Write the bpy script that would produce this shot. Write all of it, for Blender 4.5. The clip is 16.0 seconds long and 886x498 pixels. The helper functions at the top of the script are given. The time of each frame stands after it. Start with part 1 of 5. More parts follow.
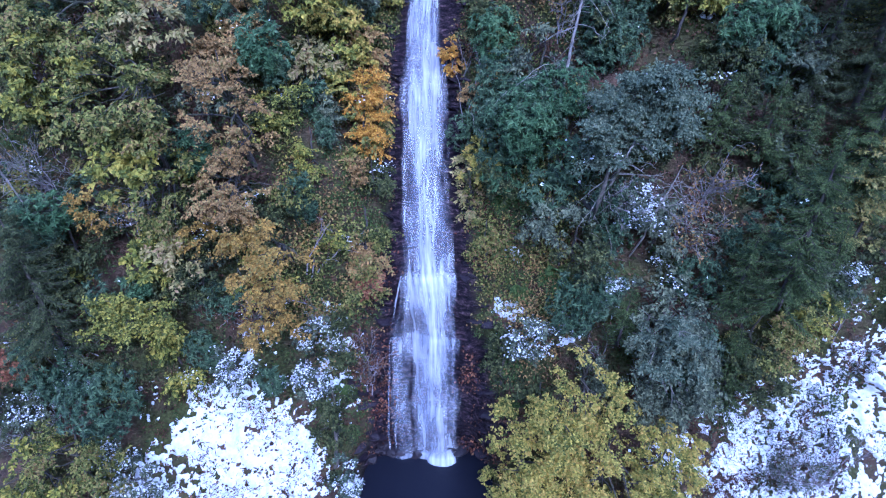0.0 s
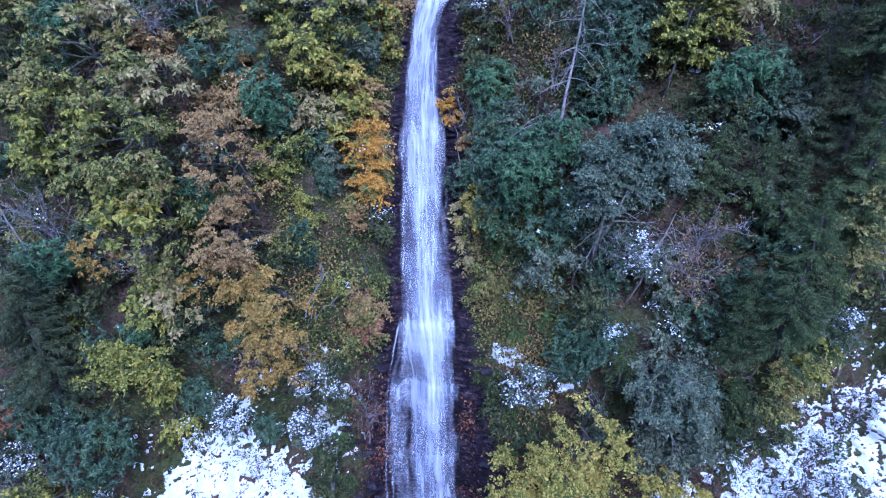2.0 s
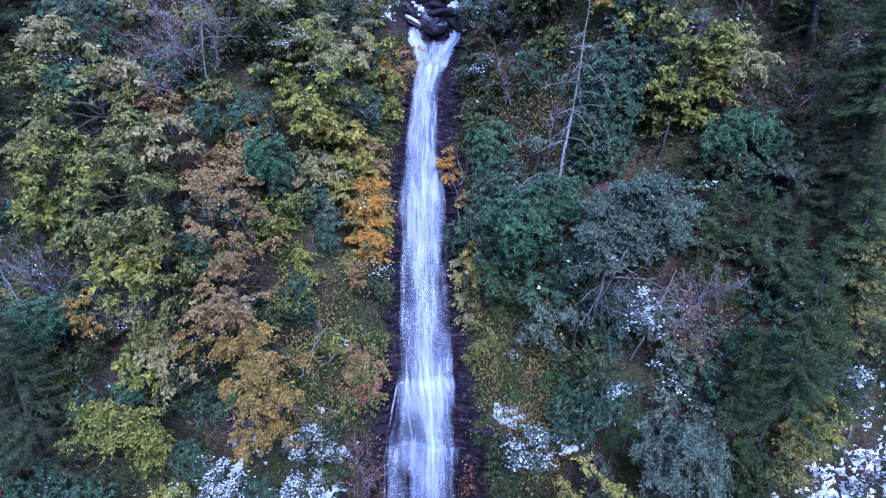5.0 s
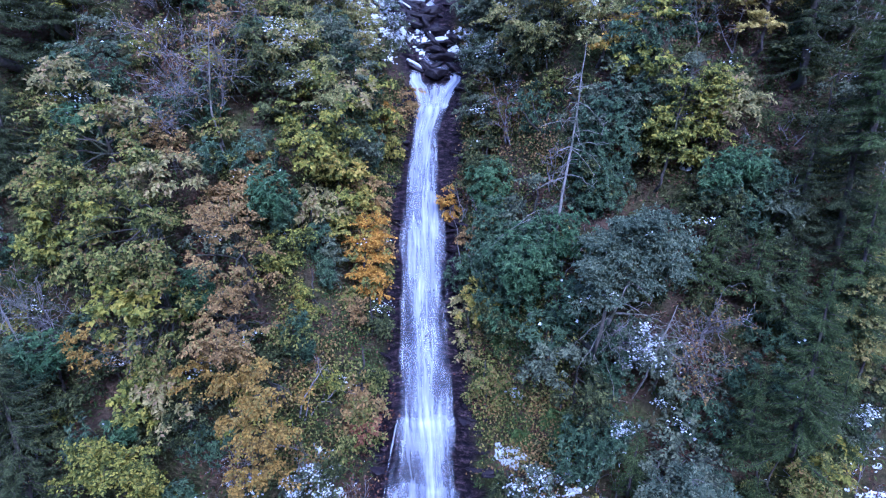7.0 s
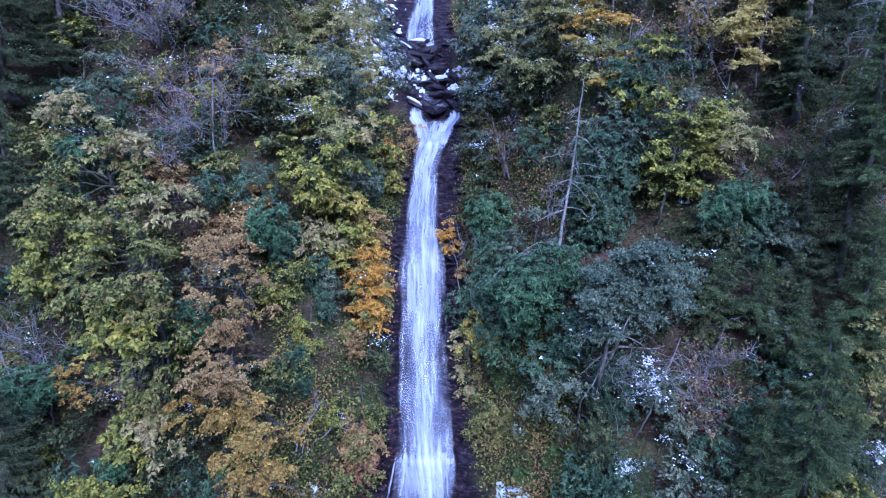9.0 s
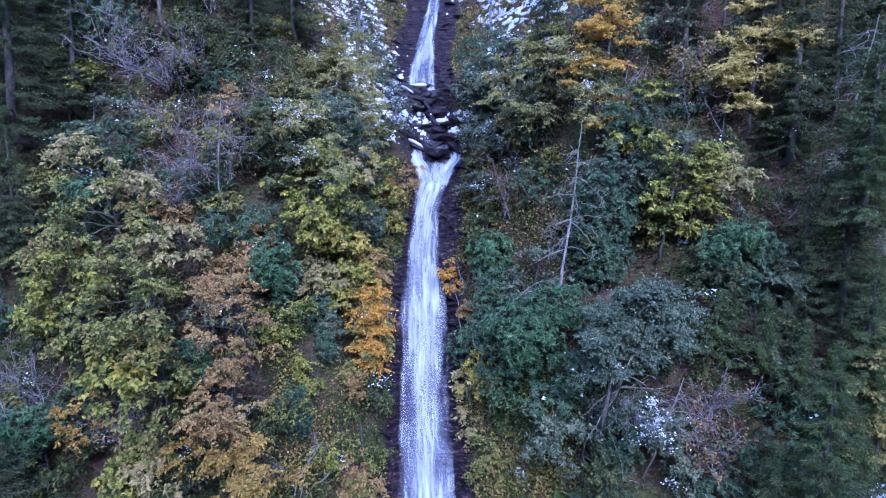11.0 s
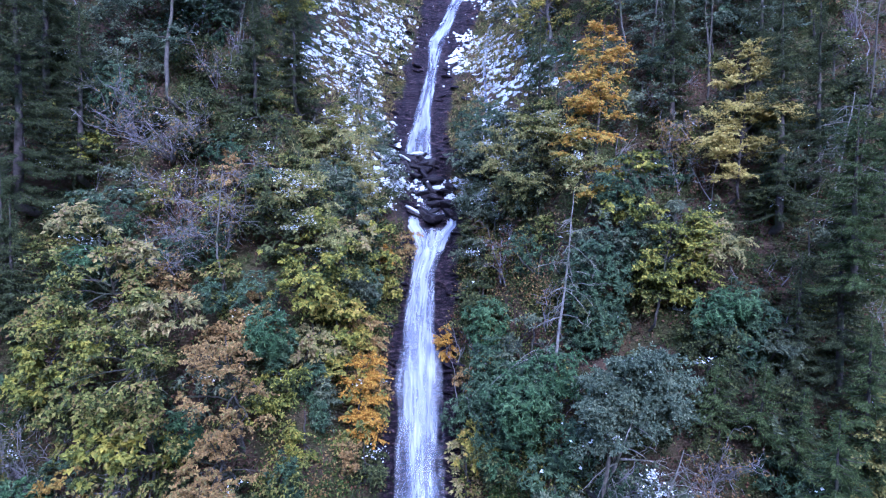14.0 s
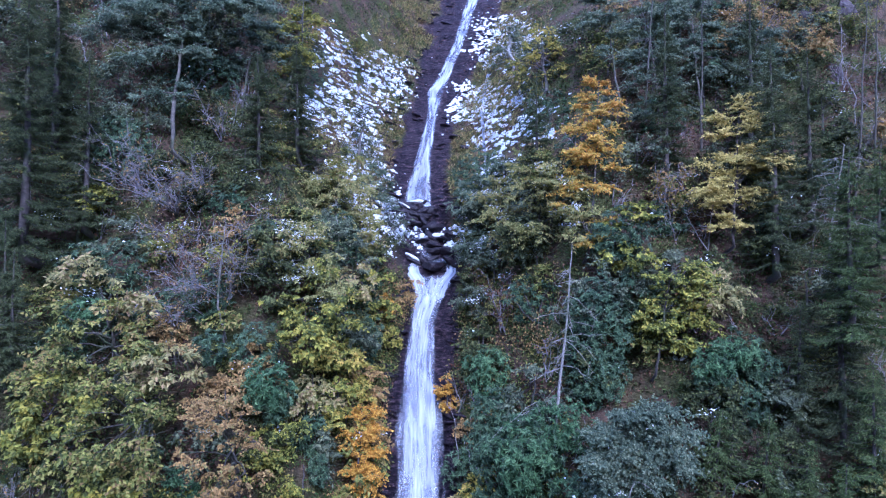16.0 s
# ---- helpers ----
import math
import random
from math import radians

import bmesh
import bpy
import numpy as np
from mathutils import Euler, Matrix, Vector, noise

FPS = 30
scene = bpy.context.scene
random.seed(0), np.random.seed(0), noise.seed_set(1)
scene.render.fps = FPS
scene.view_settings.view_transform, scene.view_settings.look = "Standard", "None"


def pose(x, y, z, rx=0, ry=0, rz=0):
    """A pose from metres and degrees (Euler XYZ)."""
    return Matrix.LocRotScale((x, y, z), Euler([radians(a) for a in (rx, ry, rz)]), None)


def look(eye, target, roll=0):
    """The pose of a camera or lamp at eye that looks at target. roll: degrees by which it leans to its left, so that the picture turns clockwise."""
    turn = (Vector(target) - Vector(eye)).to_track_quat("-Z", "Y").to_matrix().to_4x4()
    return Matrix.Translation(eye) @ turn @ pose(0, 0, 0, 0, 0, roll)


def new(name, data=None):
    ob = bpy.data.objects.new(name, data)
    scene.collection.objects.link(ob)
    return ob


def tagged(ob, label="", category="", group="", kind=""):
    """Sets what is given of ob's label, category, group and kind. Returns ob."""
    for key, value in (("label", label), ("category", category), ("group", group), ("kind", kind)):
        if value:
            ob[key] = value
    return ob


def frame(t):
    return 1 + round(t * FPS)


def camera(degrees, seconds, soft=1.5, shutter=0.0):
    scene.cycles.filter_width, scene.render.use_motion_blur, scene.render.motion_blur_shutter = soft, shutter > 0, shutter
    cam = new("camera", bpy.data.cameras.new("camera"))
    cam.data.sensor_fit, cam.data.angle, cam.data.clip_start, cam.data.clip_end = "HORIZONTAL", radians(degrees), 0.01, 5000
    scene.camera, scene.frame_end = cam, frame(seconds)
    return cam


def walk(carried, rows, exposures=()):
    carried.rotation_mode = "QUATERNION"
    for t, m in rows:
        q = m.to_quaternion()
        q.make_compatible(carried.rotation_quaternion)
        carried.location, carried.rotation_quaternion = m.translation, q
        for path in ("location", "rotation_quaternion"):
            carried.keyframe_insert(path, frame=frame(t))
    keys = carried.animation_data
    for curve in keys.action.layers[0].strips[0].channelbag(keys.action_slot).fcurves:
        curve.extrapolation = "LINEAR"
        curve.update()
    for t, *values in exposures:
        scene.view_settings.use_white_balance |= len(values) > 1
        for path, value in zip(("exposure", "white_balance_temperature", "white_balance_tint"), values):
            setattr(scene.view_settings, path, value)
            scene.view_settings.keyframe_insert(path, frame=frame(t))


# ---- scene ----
cam = camera(75.8, 16.0, soft=1.2)


def tilt(t, x, y, z, pitch, heading, lean):
    """A row of the path: the hovering camera's place and its tilt, heading and lean in degrees."""
    p, a = radians(pitch), radians(heading)
    way = Vector((math.sin(a) * math.cos(p), math.cos(a) * math.cos(p), math.sin(p)))
    return t, look((x, y, z), Vector((x, y, z)) + way, lean)


PATH = [
    (0, 0.094, -14.790, 17.610, -29.00, -0.53, -0.20),
    (0.5, 0.089, -14.812, 17.655, -27.92, -0.44, -0.16),
    (1, 0.118, -14.856, 17.707, -26.85, -0.46, -0.14),
    (1.5, 0.124, -14.877, 17.786, -25.85, -0.45, -0.12),
    (2, 0.134, -14.880, 17.836, -24.87, -0.44, -0.20),
    (2.5, 0.123, -14.888, 17.835, -23.91, -0.37, -0.17),
    (3, 0.119, -14.913, 17.809, -22.89, -0.40, -0.06),
    (3.5, 0.103, -14.930, 17.781, -21.88, -0.36, -0.13),
    (4, 0.086, -14.902, 17.770, -20.90, -0.32, -0.11),
    (4.5, 0.054, -14.870, 17.746, -19.88, -0.19, -0.08),
    (5, 0.043, -14.860, 17.711, -18.85, -0.12, -0.06),
    (7.5, -0.035, -14.962, 17.463, -13.61, -0.01, 0.10),
    (8, -0.060, -14.950, 17.399, -12.69, 0.02, 0.11),
    (8.5, -0.059, -14.935, 17.335, -11.71, 0.08, 0.12),
    (9, -0.034, -14.919, 17.310, -10.68, 0.08, 0.13),
    (11.5, -0.126, -15.070, 17.282, -5.58, 0.19, 0.15),
    (12, -0.154, -15.094, 17.268, -4.55, 0.28, 0.16),
    (12.5, -0.189, -15.079, 17.257, -3.55, 0.36, 0.16),
    (13, -0.149, -15.098, 17.321, -2.60, 0.38, 0.16),
    (13.5, -0.060, -15.131, 17.428, -1.59, 0.32, 0.15),
    (14, -0.024, -15.158, 17.539, -0.55, 0.32, 0.14),
    (14.5, -0.033, -15.189, 17.661, 0.46, 0.40, 0.05),
    (15, -0.056, -15.235, 17.757, 1.41, 0.42, 0.04),
    (15.5, -0.050, -15.277, 17.835, 2.40, 0.38, -0.07),
    (16, -0.057, -15.323, 17.897, 3.45, 0.41, -0.08),
]
walk(cam, [tilt(*row) for row in PATH], ((0, 1.28, 4100, 28), (8, 1.30, 4120, 30), (16, 1.46, 4300, 28)))

# ---- light ----
SUN_UP, SUN_ROUND = 42, 168
world = bpy.data.worlds.new("world")
scene.world = world
world.use_nodes = True
wt = world.node_tree
sky = wt.nodes.new("ShaderNodeTexSky")
sky.sky_type, sky.sun_disc = "NISHITA", False
sky.sun_elevation, sky.sun_rotation = radians(SUN_UP), radians(SUN_ROUND)
sky.air_density, sky.dust_density, sky.ozone_density = 1.0, 3.0, 1.5
back = wt.nodes["Background"]
wt.links.new(sky.outputs[0], back.inputs[0])
back.inputs[1].default_value = 0.15
sun = new("sun", bpy.data.lights.new("sun", "SUN"))
sun.data.energy, sun.data.angle, sun.data.color = 1.2, radians(45), (1.0, 0.96, 0.9)
sun.matrix_world = look((0, 0, 60), Vector((0, 0, 60)) - Vector((math.sin(radians(SUN_ROUND)) * math.cos(radians(SUN_UP)),
                   math.cos(radians(SUN_ROUND)) * math.cos(radians(SUN_UP)), math.sin(radians(SUN_UP)))))


# ---- numbers and meshes ----
QUADS = {}
rng = np.random.default_rng(7)


def lattice(i, j, k, seed):
    h = (i * 374761393 + j * 668265263 + k * 2147483647 + seed * 974634777) & 0xFFFFFFFF
    h = ((h ^ (h >> 13)) * 1274126177) & 0xFFFFFFFF
    return ((h ^ (h >> 16)) & 0xFFFF) / 65535.0


def vnoise(x, y, z, seed=0):
    """Smooth value noise, -1 to 1, for arrays."""
    x, y, z = np.broadcast_arrays(np.asarray(x, float), np.asarray(y, float), np.asarray(z, float))
    i, j, k = (np.floor(a).astype(np.int64) for a in (x, y, z))
    u, v, w = x - i, y - j, z - k
    u, v, w = (a * a * (3 - 2 * a) for a in (u, v, w))
    s = 0
    for a in (0, 1):
        for b in (0, 1):
            for c in (0, 1):
                s = s + (u if a else 1 - u) * (v if b else 1 - v) * (w if c else 1 - w) * lattice(i + a, j + b, k + c, seed)
    return 2 * s - 1


def fbm(x, y, z, seed=0, octaves=4):
    s, a = 0, 0.5
    for o in range(octaves):
        s = s + a * vnoise(np.asarray(x) * 2 ** o, np.asarray(y) * 2 ** o, np.asarray(z) * 2 ** o, seed + o)
        a *= 0.5
    return s


def ramp(a, lo, hi):
    a = np.clip((np.asarray(a, float) - lo) / (hi - lo), 0, 1)
    return a * a * (3 - 2 * a)


# ---- the hillside ----
LEVELS = (-3.0, -1.5, -0.6, 0.0, 3.2, 6.8, 10.6, 13.5, 17.0, 18.4, 19.2, 21.9, 30.4, 38.0, 45.0, 60.0)
GULLY = (-12.0, -7.0, -4.0, 0.1, 1.0, 2.4, 4.9, 7.2, 10.6, 12.0, 13.2, 14.8, 24.0, 30.0, 36.0, 52.0)
SIDES = (-12.0, -7.0, -4.0, -2.3, -0.2, 1.0, 2.3, 3.3, 4.7, 5.2, 5.6, 6.7, 10.6, 15.5, 21.0, 42.0)
REACH = (2.6, 2.6, 2.6, 2.6, 3.2, 3.6, 4.2, 4.6, 5.0, 5.0, 5.2, 6.0, 9.0, 12.0, 15.0, 25.0)


def middle(z):
    """Where the stream bed lies across the hill at height z."""
    return np.interp(z, (-3, 0, 6.8, 13, 18.5, 21.9, 26, 30.4, 34, 37, 43), (-0.5, -0.55, -0.6, -0.8, -0.3, -1.2, -0.9, -0.4, 0.6, 1.5, 3.0))


def surf(x, z):
    """How far back the hill's face lies at x and height z."""
    x, z = np.asarray(x, float), np.asarray(z, float)
    d = np.abs(x - middle(z)) / np.interp(z, LEVELS, REACH)
    w = 1 - ramp(d, np.interp(z, (0.9, 2.6), (0.62, 0.12)), 1.15)
    side = np.interp(z, LEVELS, SIDES)
    return side + (np.interp(z, LEVELS, GULLY) - side) * w


def rock_share(x, z):
    """1 on the wet bare rock of the stream bed, 0 on the grown hillside."""
    half = np.interp(z, (-2, 0, 6.8, 13, 18, 19.5, 22, 30, 40), (2.8, 2.7, 1.95, 1.4, 1.25, 1.7, 1.75, 1.9, 3.2))
    d = np.abs(x - middle(z)) / half
    return 1 - ramp(d + 0.35 * fbm(x * 0.9, 0, z * 0.9, 5), 0.75, 1.1)


def ground(x, z):
    """The hill's face with its lumps and ledges."""
    x, z = np.asarray(x, float), np.asarray(z, float)
    r = rock_share(x, z)
    soft = 0.7 * fbm(x * 0.35, 0, z * 0.35, 11, 3) + 0.4 * fbm(x * 1.2, 0, z * 1.2, 17, 4)
    tiltz = z + 0.18 * x + 0.25 * fbm(x * 0.5, 0, z * 0.5, 23, 2)
    step = tiltz * 2.6
    saw = (step - np.floor(step))
    ledge = np.interp(z, (17.5, 18.5), (0.08, 0.03)) * (saw - 0.5) * np.clip(0.35 + 0.9 * vnoise(x * 0.7, np.floor(step) * 3.1, 2, 37), 0, 1) + 0.34 * fbm(x * 1.3, 3, z * 2.2, 29, 5) + 0.05 * vnoise(np.floor(x * 1.7 + np.floor(step) * 0.37), np.floor(step), 0, 31)
    return surf(x, z) + soft * (1 - 0.7 * r) * ramp(z, -1.2, 1.5) + ledge * r * np.interp(z, (17, 20), (1.0, 0.6))


TABLE_X, TABLE_Z = np.arange(-26, 26.01, 0.1), np.arange(-1, 47, 0.1)
TABLE = ground(*np.meshgrid(TABLE_X, TABLE_Z))


def lie(x, z):
    """The hill's face at one point, read from a table of it."""
    u, v = min(max((x + 26) * 10, 0), 518.9), min(max((z + 1) * 10, 0), 478.9)
    i, j = int(u), int(v)
    u, v = u - i, v - j
    return float((TABLE[j, i] * (1 - u) + TABLE[j, i + 1] * u) * (1 - v) + (TABLE[j + 1, i] * (1 - u) + TABLE[j + 1, i + 1] * u) * v)


def mesh_of(name, verts, faces, smooth=False):
    """A mesh from arrays of vertices and of triangles or quads."""
    verts, faces = np.asarray(verts, np.float32), np.asarray(faces, np.int32)
    me = bpy.data.meshes.new(name)
    n = faces.shape[1]
    me.vertices.add(len(verts))
    me.vertices.foreach_set("co", verts.ravel())
    me.loops.add(faces.size)
    me.loops.foreach_set("vertex_index", faces.ravel())
    me.polygons.add(len(faces))
    me.polygons.foreach_set("loop_start", np.arange(0, faces.size, n, dtype=np.int32))
    me.polygons.foreach_set("use_smooth", np.full(len(faces), smooth))
    me.update(calc_edges=True)
    return me


def part(name, me, material, parent=None, label=""):
    """Links a mesh as one object, under a thing or a part."""
    ob = new(name, me)
    if material:
        me.materials.append(material)
    if parent:
        ob.parent = parent
        ob.matrix_parent_inverse = Matrix.Translation(parent.matrix_basis.translation).inverted() if parent.type == "EMPTY" else Matrix()
    return tagged(ob, label)


def thing(name, place, label, category, group=""):
    ob = new(name)
    ob.location = place
    ob.empty_display_size = 0.2
    return tagged(ob, label, category, group)


def cross(a, b):
    a, b = np.broadcast_arrays(np.asarray(a, float), np.asarray(b, float))
    out = np.empty(a.shape)
    out[..., 0] = a[..., 1] * b[..., 2] - a[..., 2] * b[..., 1]
    out[..., 1] = a[..., 2] * b[..., 0] - a[..., 0] * b[..., 2]
    out[..., 2] = a[..., 0] * b[..., 1] - a[..., 1] * b[..., 0]
    return out


def tube(path, radii, sides=6, rough=0.0):
    """Vertices and quads of a tapered tube along a path."""
    path, radii = np.asarray(path, float), np.asarray(radii, float)
    way = np.gradient(path, axis=0)
    way /= np.linalg.norm(way, axis=1)[:, None] + 1e-9
    ref = np.where(np.abs(way[:, 2:3]) > 0.9, [[1.0, 0, 0]], [[0, 0, 1.0]])
    a = cross(way, ref)
    a /= np.linalg.norm(a, axis=1)[:, None] + 1e-9
    b = cross(way, a)
    ang = np.linspace(0, 2 * np.pi, sides, endpoint=False)
    wob = 1 + rough * rng.normal(0, 1, (len(path), sides))
    ring = path[:, None] + (radii[:, None] * wob)[:, :, None] * (np.cos(ang)[None, :, None] * a[:, None] + np.sin(ang)[None, :, None] * b[:, None])
    n = len(path)
    if (n, sides) not in QUADS:
        QUADS[n, sides] = np.array([(i * sides + j, i * sides + (j + 1) % sides, (i + 1) * sides + (j + 1) % sides, (i + 1) * sides + j) for i in range(n - 1) for j in range(sides)])
    return ring.reshape(-1, 3), QUADS[n, sides]


def joined(pieces):
    vs, fs, n = [], [], 0
    for v, f in pieces:
        vs.append(v)
        fs.append(f + n)
        n += len(v)
    return np.concatenate(vs), np.concatenate(fs)


def unit(a):
    return a / (np.linalg.norm(a, axis=-1, keepdims=True) + 1e-9)


def leaves(base, tip, face, length, width, sag=0.12):
    """Vertices and triangles of folded leaf blades: base points, ways to the tip, face normals, sizes."""
    tip, n = unit(tip), len(base)
    side = unit(cross(tip, face))
    face = cross(side, tip)
    length = np.broadcast_to(np.asarray(length, float), (n,))[:, None]
    width = np.broadcast_to(np.asarray(width, float), (n,))[:, None]
    mid = base + 0.48 * length * tip
    end = base + length * tip - sag * length * face
    lift = 0.16 * width * face
    v = np.stack((base, mid + side * width / 2 + lift, end, mid - side * width / 2 + lift), 1).reshape(-1, 3)
    i = np.arange(n)[:, None] * 4
    return v, np.concatenate((i + (0, 1, 2), i + (0, 2, 3)), 1).reshape(-1, 3)


def wander(a, b, n=7, sway=0.08, sag=0.0):
    """A crooked line from a to b."""
    a, b = np.asarray(a, float), np.asarray(b, float)
    s = np.linspace(0, 1, n)[:, None]
    size = np.linalg.norm(b - a)
    k = np.cumsum(rng.normal(0, sway * size / n, (n, 3)), 0)
    k = k - s * k[-1:]
    p = a + (b - a) * s + k
    p[:, 2] -= sag * size * (4 * s * (1 - s))[:, 0]
    return p


# ---- materials ----
def material(name, rough=0.8):
    m = bpy.data.materials.new(name)
    m.use_nodes = True
    t = m.node_tree
    return m, t, t.nodes["Principled BSDF"]


def noise_node(t, scale, detail=4, rough=0.55, vec=None):
    n = t.nodes.new("ShaderNodeTexNoise")
    n.inputs["Scale"].default_value, n.inputs["Detail"].default_value, n.inputs["Roughness"].default_value = scale, detail, rough
    if vec is None:
        vec = t.nodes.new("ShaderNodeNewGeometry").outputs["Position"]
    t.links.new(vec, n.inputs["Vector"])
    return n.outputs[0]


def ramp_node(t, fac, stops):
    r = t.nodes.new("ShaderNodeValToRGB")
    while len(r.color_ramp.elements) < len(stops):
        r.color_ramp.elements.new(0.5)
    for e, (at, c) in zip(r.color_ramp.elements, stops):
        e.position, e.color = at, (*c, 1)
    t.links.new(fac, r.inputs[0])
    return r.outputs[0]


def mix_node(t, fac, a, b, kind="MIX"):
    m = t.nodes.new("ShaderNodeMix")
    m.data_type, m.blend_type = "RGBA", kind
    for sock, v in ((m.inputs[0], fac), (m.inputs[6], a), (m.inputs[7], b)):
        if isinstance(v, (int, float)):
            sock.default_value = v
        elif isinstance(v, tuple):
            sock.default_value = (*v, 1)
        else:
            t.links.new(v, sock)
    return m.outputs[2]


def bump_node(t, p, height, strength, distance):
    b = t.nodes.new("ShaderNodeBump")
    b.inputs["Strength"].default_value, b.inputs["Distance"].default_value = strength, distance
    t.links.new(height, b.inputs["Height"])
    t.links.new(b.outputs[0], p.inputs["Normal"])


def leaf_material(name, colours, rough=0.55, thin=0.3, patch=0.8, gloss=0.18):
    """Leaves: each blade takes its own tone; tones drift over the crown; some light comes through."""
    m, t, p = material(name)
    g = t.nodes.new("ShaderNodeNewGeometry")
    k = len(colours)
    drift = noise_node(t, patch, 2)
    add = t.nodes.new("ShaderNodeMath")
    add.operation = "MULTIPLY_ADD"
    t.links.new(drift, add.inputs[0])
    add.inputs[1].default_value, add.inputs[2].default_value = 1.3, -0.65
    both = t.nodes.new("ShaderNodeMath")
    both.operation, both.use_clamp = "ADD", True
    t.links.new(g.outputs["Random Per Island"], both.inputs[0])
    t.links.new(add.outputs[0], both.inputs[1])
    c = ramp_node(t, both.outputs[0], [(i / max(k - 1, 1), colours[i]) for i in range(k)])
    fleck = ramp_node(t, noise_node(t, 40, 2), [(0.3, (0.75, 0.75, 0.75)), (0.7, (1.1, 1.1, 1.1))])
    c = mix_node(t, 1.0, c, fleck, "MULTIPLY")
    own = t.nodes.new("ShaderNodeTexWhiteNoise")
    own.noise_dimensions = "1D"
    t.links.new(g.outputs["Random Per Island"], own.inputs["W"])
    c = mix_node(t, 1.0, c, ramp_node(t, own.outputs["Value"], [(0.0, (0.72, 0.73, 0.75)), (1.0, (1.27, 1.26, 1.22))]), "MULTIPLY")
    t.links.new(c, p.inputs["Base Color"])
    p.inputs["Roughness"].default_value = rough
    p.inputs["Specular IOR Level"].default_value = gloss
    tr = t.nodes.new("ShaderNodeBsdfTranslucent")
    t.links.new(c, tr.inputs[0])
    mx = t.nodes.new("ShaderNodeMixShader")
    mx.inputs[0].default_value = thin
    t.links.new(p.outputs[0], mx.inputs[1])
    t.links.new(tr.outputs[0], mx.inputs[2])
    t.links.new(mx.outputs[0], t.nodes["Material Output"].inputs[0])
    return m


def bark_material(name, dark, light, scale=9):
    m, t, p = material(name)
    c = ramp_node(t, noise_node(t, scale, 6, 0.65), [(0.3, dark), (0.7, light)])
    moss = ramp_node(t, noise_node(t, 1.7, 3), [(0.5, (0, 0, 0)), (0.68, (1, 1, 1))])
    c = mix_node(t, moss, c, (0.07, 0.085, 0.035))
    t.links.new(c, p.inputs["Base Color"])
    p.inputs["Roughness"].default_value = 0.9
    bump_node(t, p, noise_node(t, 30, 5), 0.5, 0.02)
    return m


BARK_GREY = bark_material("grey_bark", (0.045, 0.038, 0.03), (0.135, 0.118, 0.095))
BARK_DARK = bark_material("dark_bark", (0.035, 0.028, 0.025), (0.12, 0.10, 0.09))
BARK_PALE = bark_material("pale_dead_wood", (0.15, 0.135, 0.115), (0.36, 0.33, 0.29))
TWIG = bark_material("purple_grey_twig", (0.15, 0.13, 0.13), (0.36, 0.32, 0.33))
OLIVE = leaf_material("olive_leaf", ((0.035, 0.045, 0.012), (0.10, 0.115, 0.028), (0.21, 0.22, 0.045), (0.33, 0.30, 0.07), (0.25, 0.17, 0.06)))
OCHRE = leaf_material("ochre_leaf", ((0.13, 0.09, 0.025), (0.30, 0.19, 0.04), (0.46, 0.29, 0.055), (0.30, 0.25, 0.06)))
OCHRE_PALE = leaf_material("pale_ochre_leaf", ((0.14, 0.14, 0.055), (0.30, 0.27, 0.09), (0.44, 0.37, 0.14), (0.38, 0.26, 0.13)))
BROWN = leaf_material("rust_brown_leaf", ((0.15, 0.105, 0.04), (0.31, 0.195, 0.07), (0.44, 0.275, 0.095), (0.30, 0.26, 0.085)))
ORANGE = leaf_material("orange_leaf", ((0.30, 0.14, 0.02), (0.55, 0.28, 0.03), (0.68, 0.43, 0.06), (0.48, 0.25, 0.04)))
YELLOW = leaf_material("yellow_leaf", ((0.13, 0.155, 0.035), (0.34, 0.315, 0.06), (0.54, 0.46, 0.085), (0.56, 0.40, 0.085)), 0.55, 0.42)
PALE_YELLOW = leaf_material("pale_yellow_leaf", ((0.28, 0.235, 0.06), (0.48, 0.40, 0.105), (0.62, 0.52, 0.15), (0.56, 0.42, 0.13)), 0.55, 0.35)
PALE_LIME = leaf_material("pale_yellow_green_leaf", ((0.12, 0.13, 0.045), (0.25, 0.25, 0.075), (0.38, 0.35, 0.10), (0.46, 0.36, 0.11)), 0.55, 0.35)
FROST = leaf_material("frosted_olive_leaf", ((0.13, 0.14, 0.045), (0.30, 0.30, 0.095), (0.45, 0.42, 0.14), (0.48, 0.37, 0.14)), 0.55, 0.4)
LIME = leaf_material("yellow_green_leaf", ((0.06, 0.075, 0.02), (0.16, 0.175, 0.033), (0.33, 0.32, 0.05), (0.46, 0.38, 0.06)))
GREEN = leaf_material("green_leaf", ((0.022, 0.028, 0.011), (0.046, 0.055, 0.020), (0.086, 0.102, 0.033), (0.165, 0.17, 0.055)))
LAUREL = leaf_material("laurel_leaf", ((0.021, 0.036, 0.018), (0.050, 0.079, 0.040), (0.083, 0.127, 0.063), (0.135, 0.19, 0.094)), 0.45, 0.2, gloss=0.22)
LAUREL_BRIGHT = leaf_material("bright_laurel_leaf", ((0.024, 0.048, 0.018), (0.055, 0.098, 0.040), (0.09, 0.155, 0.066), (0.15, 0.23, 0.10)), 0.45, 0.25, gloss=0.22)
SAGE = leaf_material("grey_green_leaf", ((0.040, 0.047, 0.029), (0.090, 0.106, 0.063), (0.16, 0.182, 0.107), (0.24, 0.26, 0.145)), 0.5)
SAGE_PALE = leaf_material("pale_grey_green_leaf", ((0.06, 0.078, 0.048), (0.12, 0.155, 0.098), (0.19, 0.235, 0.15), (0.27, 0.30, 0.185)), 0.5, 0.42)
